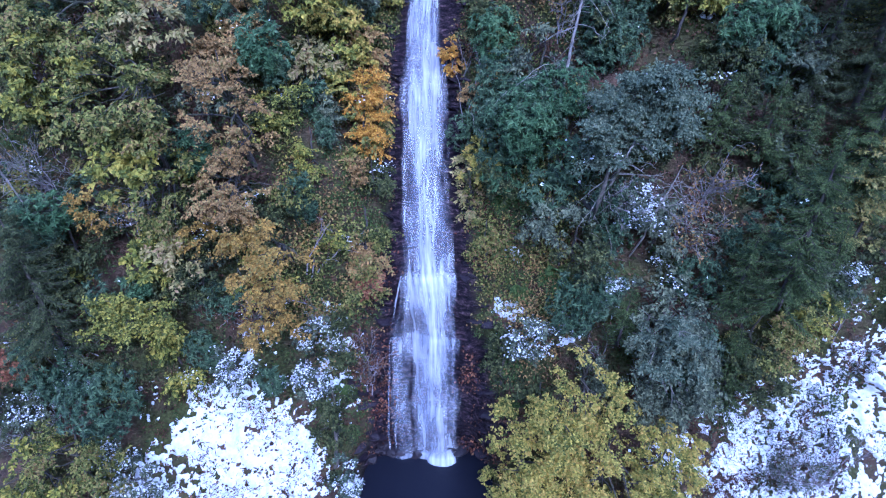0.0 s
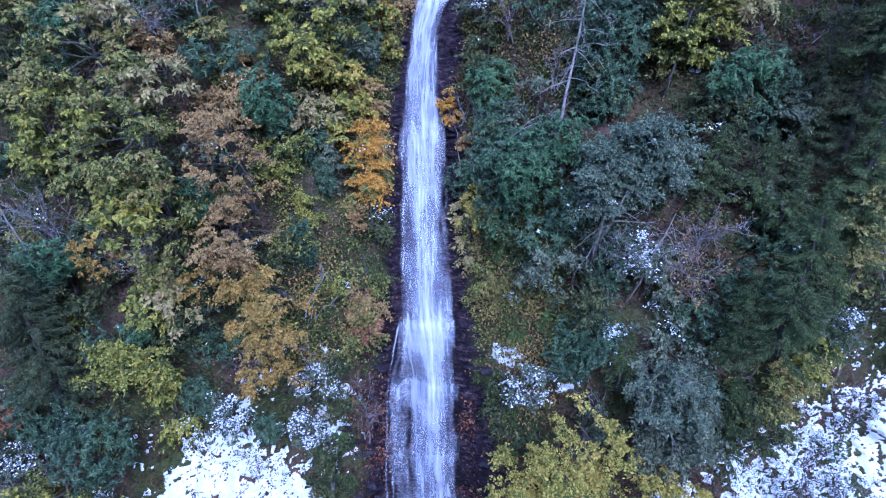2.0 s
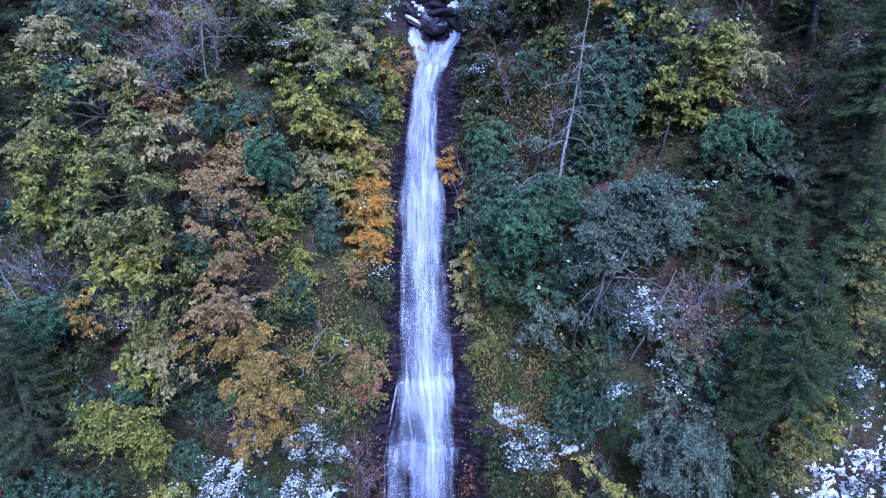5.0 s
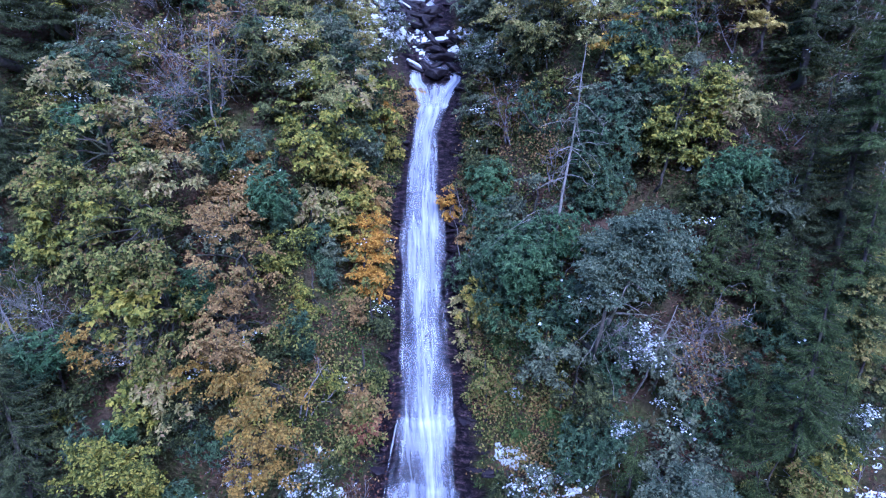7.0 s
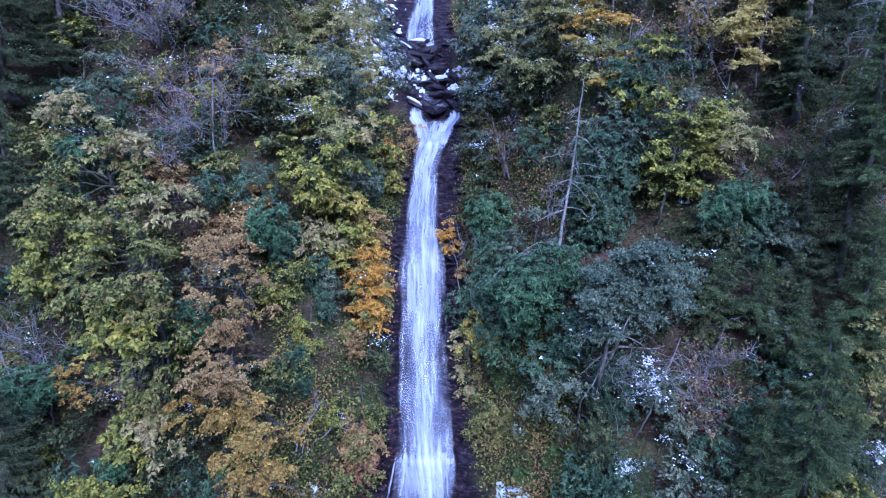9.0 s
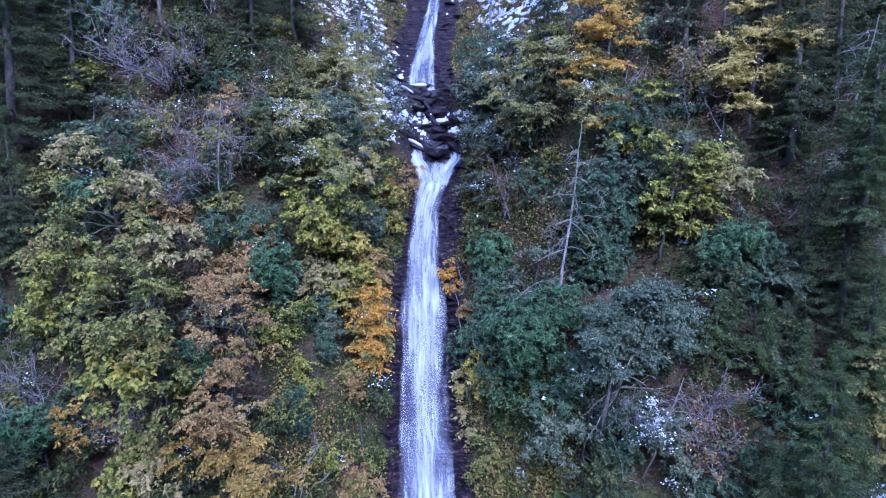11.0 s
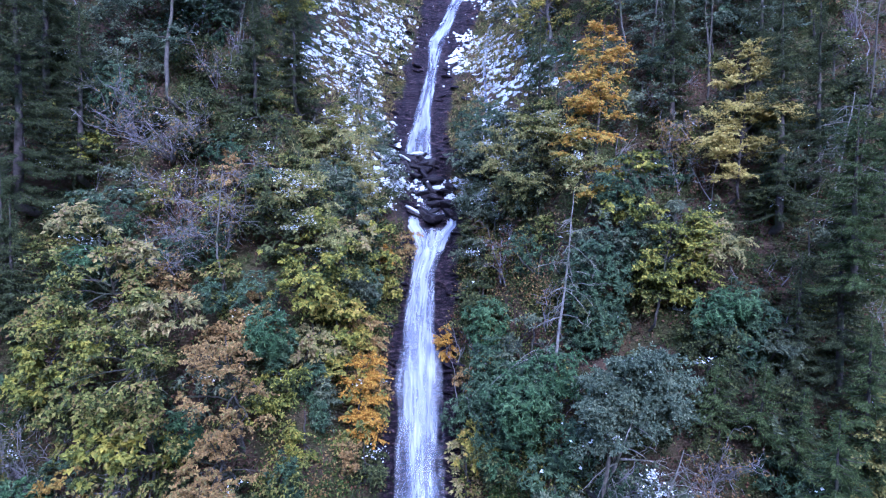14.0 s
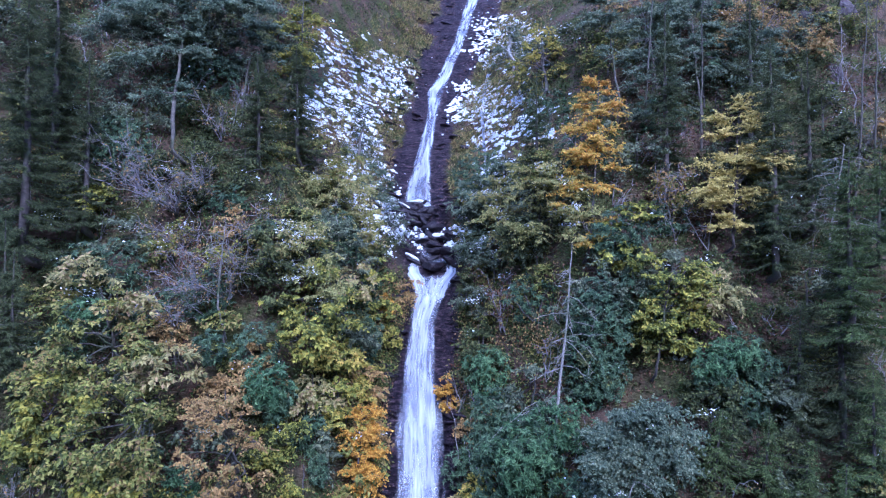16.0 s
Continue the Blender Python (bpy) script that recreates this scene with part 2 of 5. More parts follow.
SPRUCE = leaf_material("spruce_needle", ((0.052, 0.062, 0.028), (0.092, 0.112, 0.048), (0.15, 0.17, 0.072)), 0.6, 0.2)
SPRUCE_LIGHT = leaf_material("young_spruce_needle", ((0.056, 0.080, 0.028), (0.105, 0.142, 0.048), (0.175, 0.215, 0.075)), 0.6, 0.2)
BEECH = leaf_material("turning_beech_leaf", ((0.50, 0.23, 0.03), (0.58, 0.33, 0.05), (0.52, 0.38, 0.06), (0.44, 0.36, 0.07)), patch=0.35)
RED = leaf_material("red_leaf", ((0.18, 0.075, 0.04), (0.32, 0.14, 0.07), (0.38, 0.20, 0.10)))
LITTER = leaf_material("fallen_leaf", ((0.04, 0.02, 0.015), (0.09, 0.042, 0.026), (0.15, 0.075, 0.04), (0.22, 0.13, 0.075)), 0.7, 0.1)
RED_LITTER = leaf_material("rusty_fallen_leaf", ((0.045, 0.018, 0.014), (0.11, 0.042, 0.028), (0.19, 0.085, 0.045), (0.26, 0.14, 0.07)), 0.7, 0.1, patch=1.6)
FERN = leaf_material("fern_leaf", ((0.05, 0.09, 0.025), (0.09, 0.14, 0.035), (0.16, 0.19, 0.05)))
SNOWY = leaf_material("snow_lump", ((0.78, 0.80, 0.84), (0.85, 0.86, 0.88)), 0.6, 0.2)


def hill_material():
    m, t, p = material("hillside")
    rock = t.nodes.new("ShaderNodeAttribute")
    rock.attribute_name = "rock"
    soil = ramp_node(t, noise_node(t, 2.2, 6, 0.7), [(0.3, (0.045, 0.033, 0.024)), (0.5, (0.10, 0.068, 0.046)), (0.75, (0.17, 0.105, 0.065))])
    moss = ramp_node(t, noise_node(t, 9, 5, 0.7), [(0.3, (0.035, 0.042, 0.015)), (0.7, (0.11, 0.115, 0.035))])
    soil = mix_node(t, ramp_node(t, noise_node(t, 0.6, 4), [(0.42, (0, 0, 0)), (0.6, (1, 1, 1))]), soil, moss)
    geo = t.nodes.new("ShaderNodeNewGeometry").outputs["Position"]
    mp = t.nodes.new("ShaderNodeMapping")
    mp.inputs["Scale"].default_value = (1.2, 1.2, 4.0)
    mp.inputs["Rotation"].default_value = (0, 0.18, 0)
    t.links.new(geo, mp.inputs[0])
    beds = noise_node(t, 2.5, 8, 0.7, mp.outputs[0])
    grit = ramp_node(t, noise_node(t, 11, 5, 0.7), [(0.36, (0.35, 0.35, 0.38)), (0.62, (1.7, 1.65, 1.6))])
    stone = ramp_node(t, beds, [(0.38, (0.006, 0.005, 0.009)), (0.5, (0.017, 0.012, 0.018)), (0.58, (0.05, 0.033, 0.039)), (0.7, (0.13, 0.095, 0.105))])
    stone = mix_node(t, 1.0, stone, grit, "MULTIPLY")
    c = mix_node(t, rock.outputs["Fac"], soil, stone)
    t.links.new(c, p.inputs["Base Color"])
    r = t.nodes.new("ShaderNodeMapRange")
    t.links.new(rock.outputs["Fac"], r.inputs[0])
    r.inputs[3].default_value, r.inputs[4].default_value = 0.95, 0.62
    t.links.new(r.outputs[0], p.inputs["Roughness"])
    p.inputs["Specular IOR Level"].default_value = 0.15
    bump_node(t, p, beds, 1.0, 0.2)
    return m


def water_material(name, lo, hi, across, along):
    """White water in streaks that run down the sheet; clear between them."""
    m, t, p = material(name)
    uv = t.nodes.new("ShaderNodeUVMap").outputs[0]
    mp = t.nodes.new("ShaderNodeMapping")
    mp.inputs["Scale"].default_value = (across, along, 1)
    t.links.new(uv, mp.inputs[0])
    fine = noise_node(t, 1.0, 4, 0.6, mp.outputs[0])
    mp2 = t.nodes.new("ShaderNodeMapping")
    mp2.inputs["Scale"].default_value = (across * 0.3, along * 0.55, 1)
    t.links.new(uv, mp2.inputs[0])
    broad = noise_node(t, 1.0, 3, 0.5, mp2.outputs[0])
    sum_up = t.nodes.new("ShaderNodeMath")
    sum_up.operation = "ADD"
    t.links.new(fine, sum_up.inputs[0])
    t.links.new(broad, sum_up.inputs[1])
    both = t.nodes.new("ShaderNodeMapRange")
    both.clamp = False
    t.links.new(sum_up.outputs[0], both.inputs[0])
    both.inputs[1].default_value, both.inputs[2].default_value = 0.63, 1.37
    edge = t.nodes.new("ShaderNodeAttribute")
    edge.attribute_name = "body"
    tot = t.nodes.new("ShaderNodeMath")
    tot.operation = "ADD"
    t.links.new(both.outputs[0], tot.inputs[0])
    t.links.new(edge.outputs["Fac"], tot.inputs[1])
    a = t.nodes.new("ShaderNodeMapRange")
    t.links.new(tot.outputs[0], a.inputs[0])
    a.inputs[1].default_value, a.inputs[2].default_value, a.inputs[4].default_value = lo, hi, 0.92
    c = ramp_node(t, both.outputs[0], [(0.15, (0.28, 0.31, 0.43)), (0.8, (0.70, 0.72, 0.80))])
    t.links.new(c, p.inputs["Base Color"])
    p.inputs["Roughness"].default_value = 0.45
    t.links.new(a.outputs[0], p.inputs["Alpha"])
    bump_node(t, p, both.outputs[0], 0.2, 0.04)
    return m


def pool_material():
    m, t, p = material("pool_water")
    p.inputs["Base Color"].default_value = (0.012, 0.013, 0.02, 1)
    p.inputs["Roughness"].default_value = 0.12
    p.inputs["Specular IOR Level"].default_value = 0.2
    bump_node(t, p, noise_node(t, 4, 4), 0.35, 0.04)
    return m


def snow_material():
    m, t, p = material("snow")
    c = ramp_node(t, noise_node(t, 5, 5, 0.7), [(0.25, (0.52, 0.55, 0.62)), (0.6, (0.78, 0.79, 0.82))])
    t.links.new(c, p.inputs["Base Color"])
    p.inputs["Roughness"].default_value = 0.7
    bump_node(t, p, noise_node(t, 14, 5), 0.6, 0.05)
    return m


def boulder_material(name, low, mid, high):
    m, t, p = material(name)
    c = ramp_node(t, noise_node(t, 5, 6, 0.7), [(0.3, low), (0.6, mid), (0.8, high)])
    t.links.new(c, p.inputs["Base Color"])
    p.inputs["Roughness"].default_value = 0.5
    p.inputs["Specular IOR Level"].default_value = 0.25
    bump_node(t, p, noise_node(t, 12, 5), 0.7, 0.05)
    return m


HILL, POOL, SNOW = hill_material(), pool_material(), snow_material()
BOULDER = boulder_material("wet_boulder", (0.008, 0.007, 0.010), (0.028, 0.021, 0.026), (0.10, 0.082, 0.088))
OUTCROP = boulder_material("pale_outcrop", (0.035, 0.025, 0.025), (0.10, 0.075, 0.075), (0.24, 0.20, 0.20))
LEDGE = boulder_material("ledge_stone", (0.008, 0.006, 0.010), (0.023, 0.016, 0.022), (0.065, 0.047, 0.055))
FALL = water_material("falling_water", 0.32, 1.95, 14, 2.6)
VEIL = water_material("water_veil", 0.45, 2.4, 10, 3.6)


# ---- ground, stream and snow ----
def hill():
    xs = np.unique(np.concatenate((-np.geomspace(26, 1500, 26), np.arange(-26, -4.5, 0.28), np.arange(-4.5, 4.2, 0.085), np.arange(4.2, 26, 0.28), np.geomspace(26, 1500, 26))))
    zs = np.concatenate((np.arange(-3, 31, 0.15), np.arange(31, 46, 0.17), np.arange(46, 60.1, 0.9)))
    X, Z = np.meshgrid(xs, zs)
    Y = ground(np.clip(X, -60, 60), Z)
    # Unseen valley floor and opposite slope behind the camera, added to block low skylight.
    unseen_front = [np.stack((xs, np.full_like(xs, y), np.full_like(xs, z)), 1) for y, z in ((-2500, 60), (-300, 60), (-95, 55), (-64, 28), (-46, 8), (-34, -2), (-24, -3.6), (-17, -3.4))]
    behind = [np.stack((xs, np.full_like(xs, y), np.full_like(xs, z)), 1) for y, z in ((70, 72), (130, 90), (400, 110), (2500, 110))]
    rows = unseen_front + [np.stack((X[i], Y[i], Z[i]), 1) for i in range(len(zs))] + behind
    n, m = len(xs), len(rows)
    v = np.concatenate(rows)
    i, j = np.meshgrid(np.arange(m - 1), np.arange(n - 1), indexing="ij")
    a = (i * n + j).ravel()
    me = mesh_of("ground", v, np.stack((a, a + 1, a + n + 1, a + n), 1), True)
    rock = me.attributes.new("rock", "FLOAT", "POINT")
    share = np.clip(rock_share(v[:, 0], v[:, 2]), 0, 1) * (np.abs(v[:, 0]) < 9) * (v[:, 1] > -14)
    rock.data.foreach_set("value", share.astype(np.float32))
    return tagged(part("ground", me, HILL), "steep mossy hillside with leaf litter and wet dark rock", "hillside", kind="structure")


def pool():
    xs, ys = np.arange(-2.9, 1.9, 0.2), np.arange(-9, 0.8, 0.2)
    X, Y = np.meshgrid(xs, ys)
    Z = 0.55 + 0.02 * fbm(X * 1.5, Y * 1.5, 0, 3, 3)
    n, m = len(xs), len(ys)
    i, j = np.meshgrid(np.arange(m - 1), np.arange(n - 1), indexing="ij")
    a = (i * n + j).ravel()
    me = mesh_of("water", np.stack((X, Y, Z), -1).reshape(-1, 3), np.stack((a, a + 1, a + n + 1, a + n), 1), True)
    tagged(part("pool", me, POOL), "dark still pool at the waterfall's foot", "pool", kind="structure")


def ribbon(name, heights, left, right, mat, seed, proud=0.14, body=0.35, parent=None, label="", steps=None, belly=0.12, ends=False):
    """A sheet of water that follows the rock; heights with the x of its two edges."""
    heights = np.asarray(heights, float)
    zs = np.arange(heights[0], heights[-1], 0.09 if steps is None else steps)
    lo, hi = np.interp(zs, heights, left), np.interp(zs, heights, right)
    lo = lo + 0.07 * fbm(zs * 1.3, 1, 0, seed, 3)
    hi = hi + 0.07 * fbm(zs * 1.3, 7, 0, seed + 3, 3)
    k = 25
    u = np.linspace(0, 1, k)
    X = lo[:, None] + (hi - lo)[:, None] * u
    Z = np.repeat(zs[:, None], k, 1)
    flow = np.stack([ground(X + dx, Z + dz) for dx, dz in ((0, 0), (0.1, 0.25), (-0.1, 0.25), (0, 0.5), (0, -0.3), (0.2, 0), (-0.2, 0))]).mean(0)
    Y = flow - proud - belly * np.sin(np.pi * u) - 0.05 * fbm(X * 3, 0, Z * 0.8, seed + 9, 3)
    i, j = np.meshgrid(np.arange(len(zs) - 1), np.arange(k - 1), indexing="ij")
    a = (i * k + j).ravel()
    me = mesh_of(name, np.stack((X, Y, Z), -1).reshape(-1, 3), np.stack((a, a + 1, a + k + 1, a + k), 1), True)
    uv = me.uv_layers.new(name="flow")
    idx = np.zeros(len(me.loops), np.int32)
    me.loops.foreach_get("vertex_index", idx)
    run = np.concatenate(((0,), np.cumsum(np.hypot(np.diff(zs), np.diff(Y[:, k // 2])))))
    UV = np.stack((np.repeat(u[None], len(zs), 0) * np.interp(zs, heights, np.asarray(right) - np.asarray(left))[:, None].mean() * 0.5 + seed, np.repeat(run[:, None], k, 1) * 0.2), -1).reshape(-1, 2)
    uv.data.foreach_set("uv", UV[idx].astype(np.float32).ravel())
    bd = me.attributes.new("body", "FLOAT", "POINT")
    edge = np.minimum(u, 1 - u) * 2
    B = body * ramp(edge, 0.0, 0.55)[None] - 0.55 * (1 - ramp(edge, 0.0, 0.3))[None] + 0.0 * Z
    lap = 0.12 * fbm(X * 2.5, 0, Z * 0.3, seed + 21, 3)
    for crest, power in ((7.0, 0.5), (5.0, 0.35), (2.6, 0.2), (0.75, 0.8), (22.1, 0.5), (30.9, 0.4), (17.3, 0.3)):
        below = crest - Z + lap
        B = B + power * np.exp(-np.clip(below, 0, None) / 0.45) * ramp(below, -0.12, 0.03)
        B = B - 0.22 * power * np.exp(-((below - 1.3) / 0.6) ** 2)
    B = B - 0.9 * ramp(Z, zs[-1] - 0.35, zs[-1]) - 0.08 * ramp(6.6 - Z, 0, 1) + 0.32 * fbm(X * 1.9, 4, Z * 0.7, seed + 40, 2)
    if ends:
        B = B - 0.9 * (1 - ramp(Z, zs[0], zs[0] + 0.45))
    bd.data.foreach_set("value", B.astype(np.float32).ravel())
    return part(name, me, mat, parent, label)


def lump(place, size, seed, mat, name, parent=None, flat=0.7, label="", turn=0.0):
    """A broken stone, tipped by turn radians."""
    bm = bmesh.new()
    bmesh.ops.create_icosphere(bm, subdivisions=3, radius=1)
    co = np.array([v.co for v in bm.verts])
    f = np.array([[v.index for v in q.verts] for q in bm.faces])
    bm.free()
    r = 1 + 0.45 * fbm(co[:, 0] * 1.1 + seed * 3.7, co[:, 1] * 1.1, co[:, 2] * 1.1, seed, 3)
    co = co * r[:, None]
    g = np.random.default_rng(seed)
    for _ in range(7):
        d = unit(g.normal(0, 1, 3))
        over = co @ d - g.uniform(0.55, 0.85)
        co = co - np.where(over > 0, over * 0.9, 0)[:, None] * d
    co = co * np.asarray(size) * (1, 1, flat)
    co = np.stack((co[:, 0] * math.cos(turn) - co[:, 2] * math.sin(turn), co[:, 1], co[:, 0] * math.sin(turn) + co[:, 2] * math.cos(turn)), 1)
    return part(name, mesh_of(name, co + np.asarray(place), f, False), mat, parent, label)


def snow_cover(name, patches, seed, label, cut=0.0, thick=0.06, cell=0.055, rough=1.6, fine=5.5, pocks=1.4):
    """Snow lying on the hill in broken patches: (x, z, half width, half height, fullness)."""
    pieces = []
    for x, z, rx, rz, full in patches:
        xs, zs = np.arange(x - rx * 1.3, x + rx * 1.3, cell), np.arange(z - rz * 1.3, z + rz * 1.3, cell * 0.8)
        X, Z = np.meshgrid(xs, zs)
        d = np.sqrt(((X - x) / rx) ** 2 + ((Z - z) / rz) ** 2) + 0.45 * fbm(X * 0.8, 2, Z * 0.8, seed + 1, 3)
        holes = 0.7 * fbm(X * rough, 5, Z * rough * 1.3, seed, 4) + pocks * fbm(X * fine, 9, Z * fine * 1.3, seed + 2, 4)
        m = full - 0.5 - ramp(d, 0.55, 1.15) * 1.1 + holes * 1.15
        Y = ground(X, Z) - thick * np.clip(m * 4, -0.6, 1) - 0.03 * fbm(X * 4, 1, Z * 4, seed + 5, 3)
        zz = Z + 0.5 * thick * np.clip(m * 4, 0, 1)
        n, k = len(xs), len(zs)
        i, j = np.meshgrid(np.arange(k - 1), np.arange(n - 1), indexing="ij")
        a = (i * n + j).ravel()
        q = np.stack((a, a + 1, a + n + 1, a + n), 1)
        q = q[(m.ravel()[q] > cut - 0.12).any(1)]
        if not len(q):
            continue
        used, back = np.unique(q, return_inverse=True)
        pieces.append((np.stack((X, Y, zz), -1).reshape(-1, 3)[used], back.reshape(-1, 4)))
    v, f = joined(pieces)
    tagged(part(name, mesh_of(name, v, f, True), SNOW), label, "snow", kind="stuff")


hillside = hill()
pool()

falls = thing("waterfall", (-0.5, 0.0, 0.55), "white waterfall sliding down a steep dark rock face", "waterfall")
ribbon("main_sheet", (0.5, 3.1, 5.1, 7.0, 8.5, 10.2, 11.9, 13.6, 15.4, 16.2, 17.5, 18.5), (-1.3, -1.38, -1.5, -1.6, -1.66, -1.66, -1.76, -1.74, -1.58, -1.46, -1.2, -1.35),
       (0.62, 0.58, 0.55, 0.32, 0.18, 0.13, 0.06, -0.04, -0.12, -0.12, 0.25, 0.6), FALL, 2, 0.16, 0.42, falls)
ribbon("inner_sheet", (0.5, 3.1, 5.1, 7.0, 10.2, 13.6, 16.2, 17.6), (-1.1, -1.1, -1.1, -1.2, -1.35, -1.5, -1.25, -0.85), (0.3, 0.25, 0.2, 0.0, -0.2, -0.45, -0.4, 0.0), FALL, 5, 0.28, 0.5, falls)
ribbon("side_veil", (0.5, 3.0, 5.0, 7.3), (-2.08, -2.05, -1.95, -1.45), (-1.1, -1.1, -1.15, -1.2), VEIL, 8, 0.2, 0.32, falls)
ribbon("side_veil", (0.5, 3.0, 5.0, 7.3, 10.5, 13.8), (0.1, 0.0, -0.1, -0.2, -0.4, -0.5), (0.62, 0.6, 0.6, 0.4, 0.25, 0.12), VEIL, 11, 0.16, 0.2, falls)
ribbon("thread", (0.6, 3.2, 5.2, 7.2), (-2.08, -2.06, -1.98, -1.58), (-1.99, -1.97, -1.90, -1.52), VEIL, 13, 0.22, 0.5, falls, belly=0.03)
ribbon("thread", (0.6, 2.5, 4.2), (-1.86, -1.82, -1.6), (-1.78, -1.74, -1.53), VEIL, 15, 0.22, 0.45, falls, belly=0.03)
ribbon("left_spout", (17.0, 17.6, 18.1, 18.4, 18.95), (-1.2, -1.25, -1.45, -1.6, -1.55), (-0.5, -0.45, -0.6, -0.85, -1.0), FALL, 17, 0.18, 0.85, falls, belly=0.05, ends=True)
ribbon("right_spout", (17.0, 17.6, 18.1, 18.4, 18.95), (-0.6, -0.5, -0.15, 0.2, 0.3), (0.2, 0.35, 0.7, 0.95, 0.9), FALL, 19, 0.18, 0.85, falls, belly=0.05, ends=True)
ribbon("lip_run", (18.6, 18.8, 19.0, 19.25), (-1.5, -1.4, -1.2, -1.0), (-0.2, 0.5, 0.6, 0.5), VEIL, 21, 0.14, 0.75, falls, belly=0.03, ends=True)
ribbon("splash", (0.5, 0.8, 1.15), (-0.75, -0.7, -0.6), (0.55, 0.5, 0.4), FALL, 33, 0.42, 1.1, falls, belly=0.2)
upper = thing("upper_waterfall", (-1.2, 14.5, 21.9), "narrow white upper waterfall above a boulder ledge", "waterfall")
ribbon("main_sheet", (21.8, 23.7, 26.3, 28.9, 30.7, 31.5, 33.6, 36.8, 43.4, 45), (-2.15, -1.9, -1.4, -0.98, -0.9, -0.95, -0.05, 1.0, 2.4, 2.8), (-0.42, -0.45, -0.4, -0.1, 0.1, 0.35, 1.0, 1.95, 3.6, 4.1), FALL, 23, 0.2, 0.5, upper)
ribbon("rivulet", (23.0, 26.0, 28.5, 31.0, 33.0), (2.15, 2.4, 2.5, 2.9, 3.4), (2.35, 2.6, 2.75, 3.2, 3.7), FALL, 27, 0.3, 0.9, upper, belly=0.02)
ribbon("cascade", (18.5, 19.2, 20.2, 21.0, 21.9), (-0.9, -1.0, -1.6, -1.5, -1.7), (0.3, 0.1, -0.8, -0.9, -0.8), VEIL, 31, 0.06, 0.35, upper, belly=0.03)
g = np.random.default_rng(12)
for k in range(70):
    z = g.uniform(18.5, 22.3)
    x = middle(z) + g.normal(0, 1.0)
    s = 0.09 + 0.36 * g.random() ** 2
    tip = g.normal(-0.25, 0.45)
    b = lump((x, float(ground(x, z)) - 0.05, z), (s * 1.6, s, s * g.uniform(0.6, 1.0)), 100 + k, BOULDER, "boulder", turn=tip)
    if k % 5 == 0:
        lump((x + 0.3 * s, float(ground(x, z)) - 0.09, z + 0.45 * s), (s * 1.5 + 0.06, s * 0.9, s * 0.5), 400 + k, SNOW, "snow_cap", b, label="white snow cap", turn=tip)
    tagged(b, "dark wet angular boulder in the stream bed", "boulder", "boulders in the stream")
tagged(lump((-0.35, float(ground(-0.35, 18.6)) - 0.3, 18.72), (0.62, 0.5, 0.42), 77, BOULDER, "boulder"), "large dark wedge boulder splitting the stream at the lip", "boulder", "boulders in the stream")
for k in range(26):
    x = g.uniform(-2.8, 1.6)
    s = g.uniform(0.1, 0.3)
    z = 0.6 + g.uniform(0, 0.25)
    b = lump((x, float(ground(x, z)) - 0.05, z), (s * 1.3, s, s), 200 + k, BOULDER, "boulder")
    tagged(b, "dark wet stone at the pool's edge", "boulder", "boulders by the pool")


snow_cover("snow_bank", ((-7.1, 2.3, 2.7, 1.5, 1.08), (-9.6, 1.2, 2.2, 0.9, 0.68), (-5.2, 1.5, 1.25, 1.4, 1.3), (-6.8, 0.7, 2.6, 0.9, 1.15)), 3, "white snow lying on the lower bank", fine=6.5, rough=1.5, pocks=1.2, thick=0.04, cell=0.042)
snow_cover("snow_slope", ((9.5, 1.4, 1.7, 0.9, 0.8), (11.2, 2.3, 1.9, 1.6, 0.82), (13.0, 3.0, 2.2, 2.2, 0.78), (15.3, 4.0, 2.3, 2.9, 0.76), (17.0, 3.6, 2.5, 3.4, 0.7), (13.5, 0.9, 4.5, 1.0, 0.7), (7.9, 1.6, 1.5, 0.9, 0.58)), 5, "thin patchy snow on the grassy slope", rough=3.0, fine=9, cell=0.046, thick=0.035)
snow_cover("snow_patches", ((-4.1, 6.0, 1.0, 0.8, 0.62), (-3.8, 4.8, 1.0, 1.3, 0.52), (-3.7, 3.4, 0.8, 1.0, 0.42), (-6.6, 5.2, 1.0, 1.0, 0.46), (2.4, 6.2, 1.0, 0.4, 0.6), (2.9, 5.4, 0.9, 0.7, 0.42), (2.3, 8.0, 0.5, 0.3, 0.6), (4.2, 5.8, 1.2, 0.8, 0.3), (-13.0, 5.0, 0.7, 0.6, 0.45), (8.0, 15.4, 0.3, 0.4, 0.38), (5.6, 6.8, 0.6, 0.9, 0.38)), 7, "scattered snow patches on the hillside", rough=2.6)
snow_cover("snow_gorge", ((-3.6, 31.5, 2.4, 3.4, 0.42), (-5.2, 27.5, 2.0, 3.4, 0.42), (-5.8, 31.5, 1.8, 2.4, 0.36), (-3.9, 24.2, 1.5, 2.6, 0.44), (-2.7, 21.0, 1.1, 2.2, 0.58), (2.2, 30.6, 2.0, 2.6, 0.52), (4.8, 36.5, 2.8, 6.0, 0.46), (3.6, 27.0, 2.0, 3.4, 0.42), (2.8, 23.0, 1.2, 1.8, 0.5), (0.7, 20.2, 0.9, 1.0, 0.6), (-1.1, 20.2, 0.9, 1.1, 0.42), (-4.7, 23.6, 0.9, 1.5, 0.5), (-3.6, 22.0, 0.9, 1.3, 0.55), (-3.0, 20.2, 0.7, 1.2, 0.5)), 9, "snow lying in patches on the upper gorge rocks", rough=4.2, cell=0.055)



# ---- plants ----
def on_hill(x, z, out=0.0):
    return np.array((x, lie(x, z) - out, z))


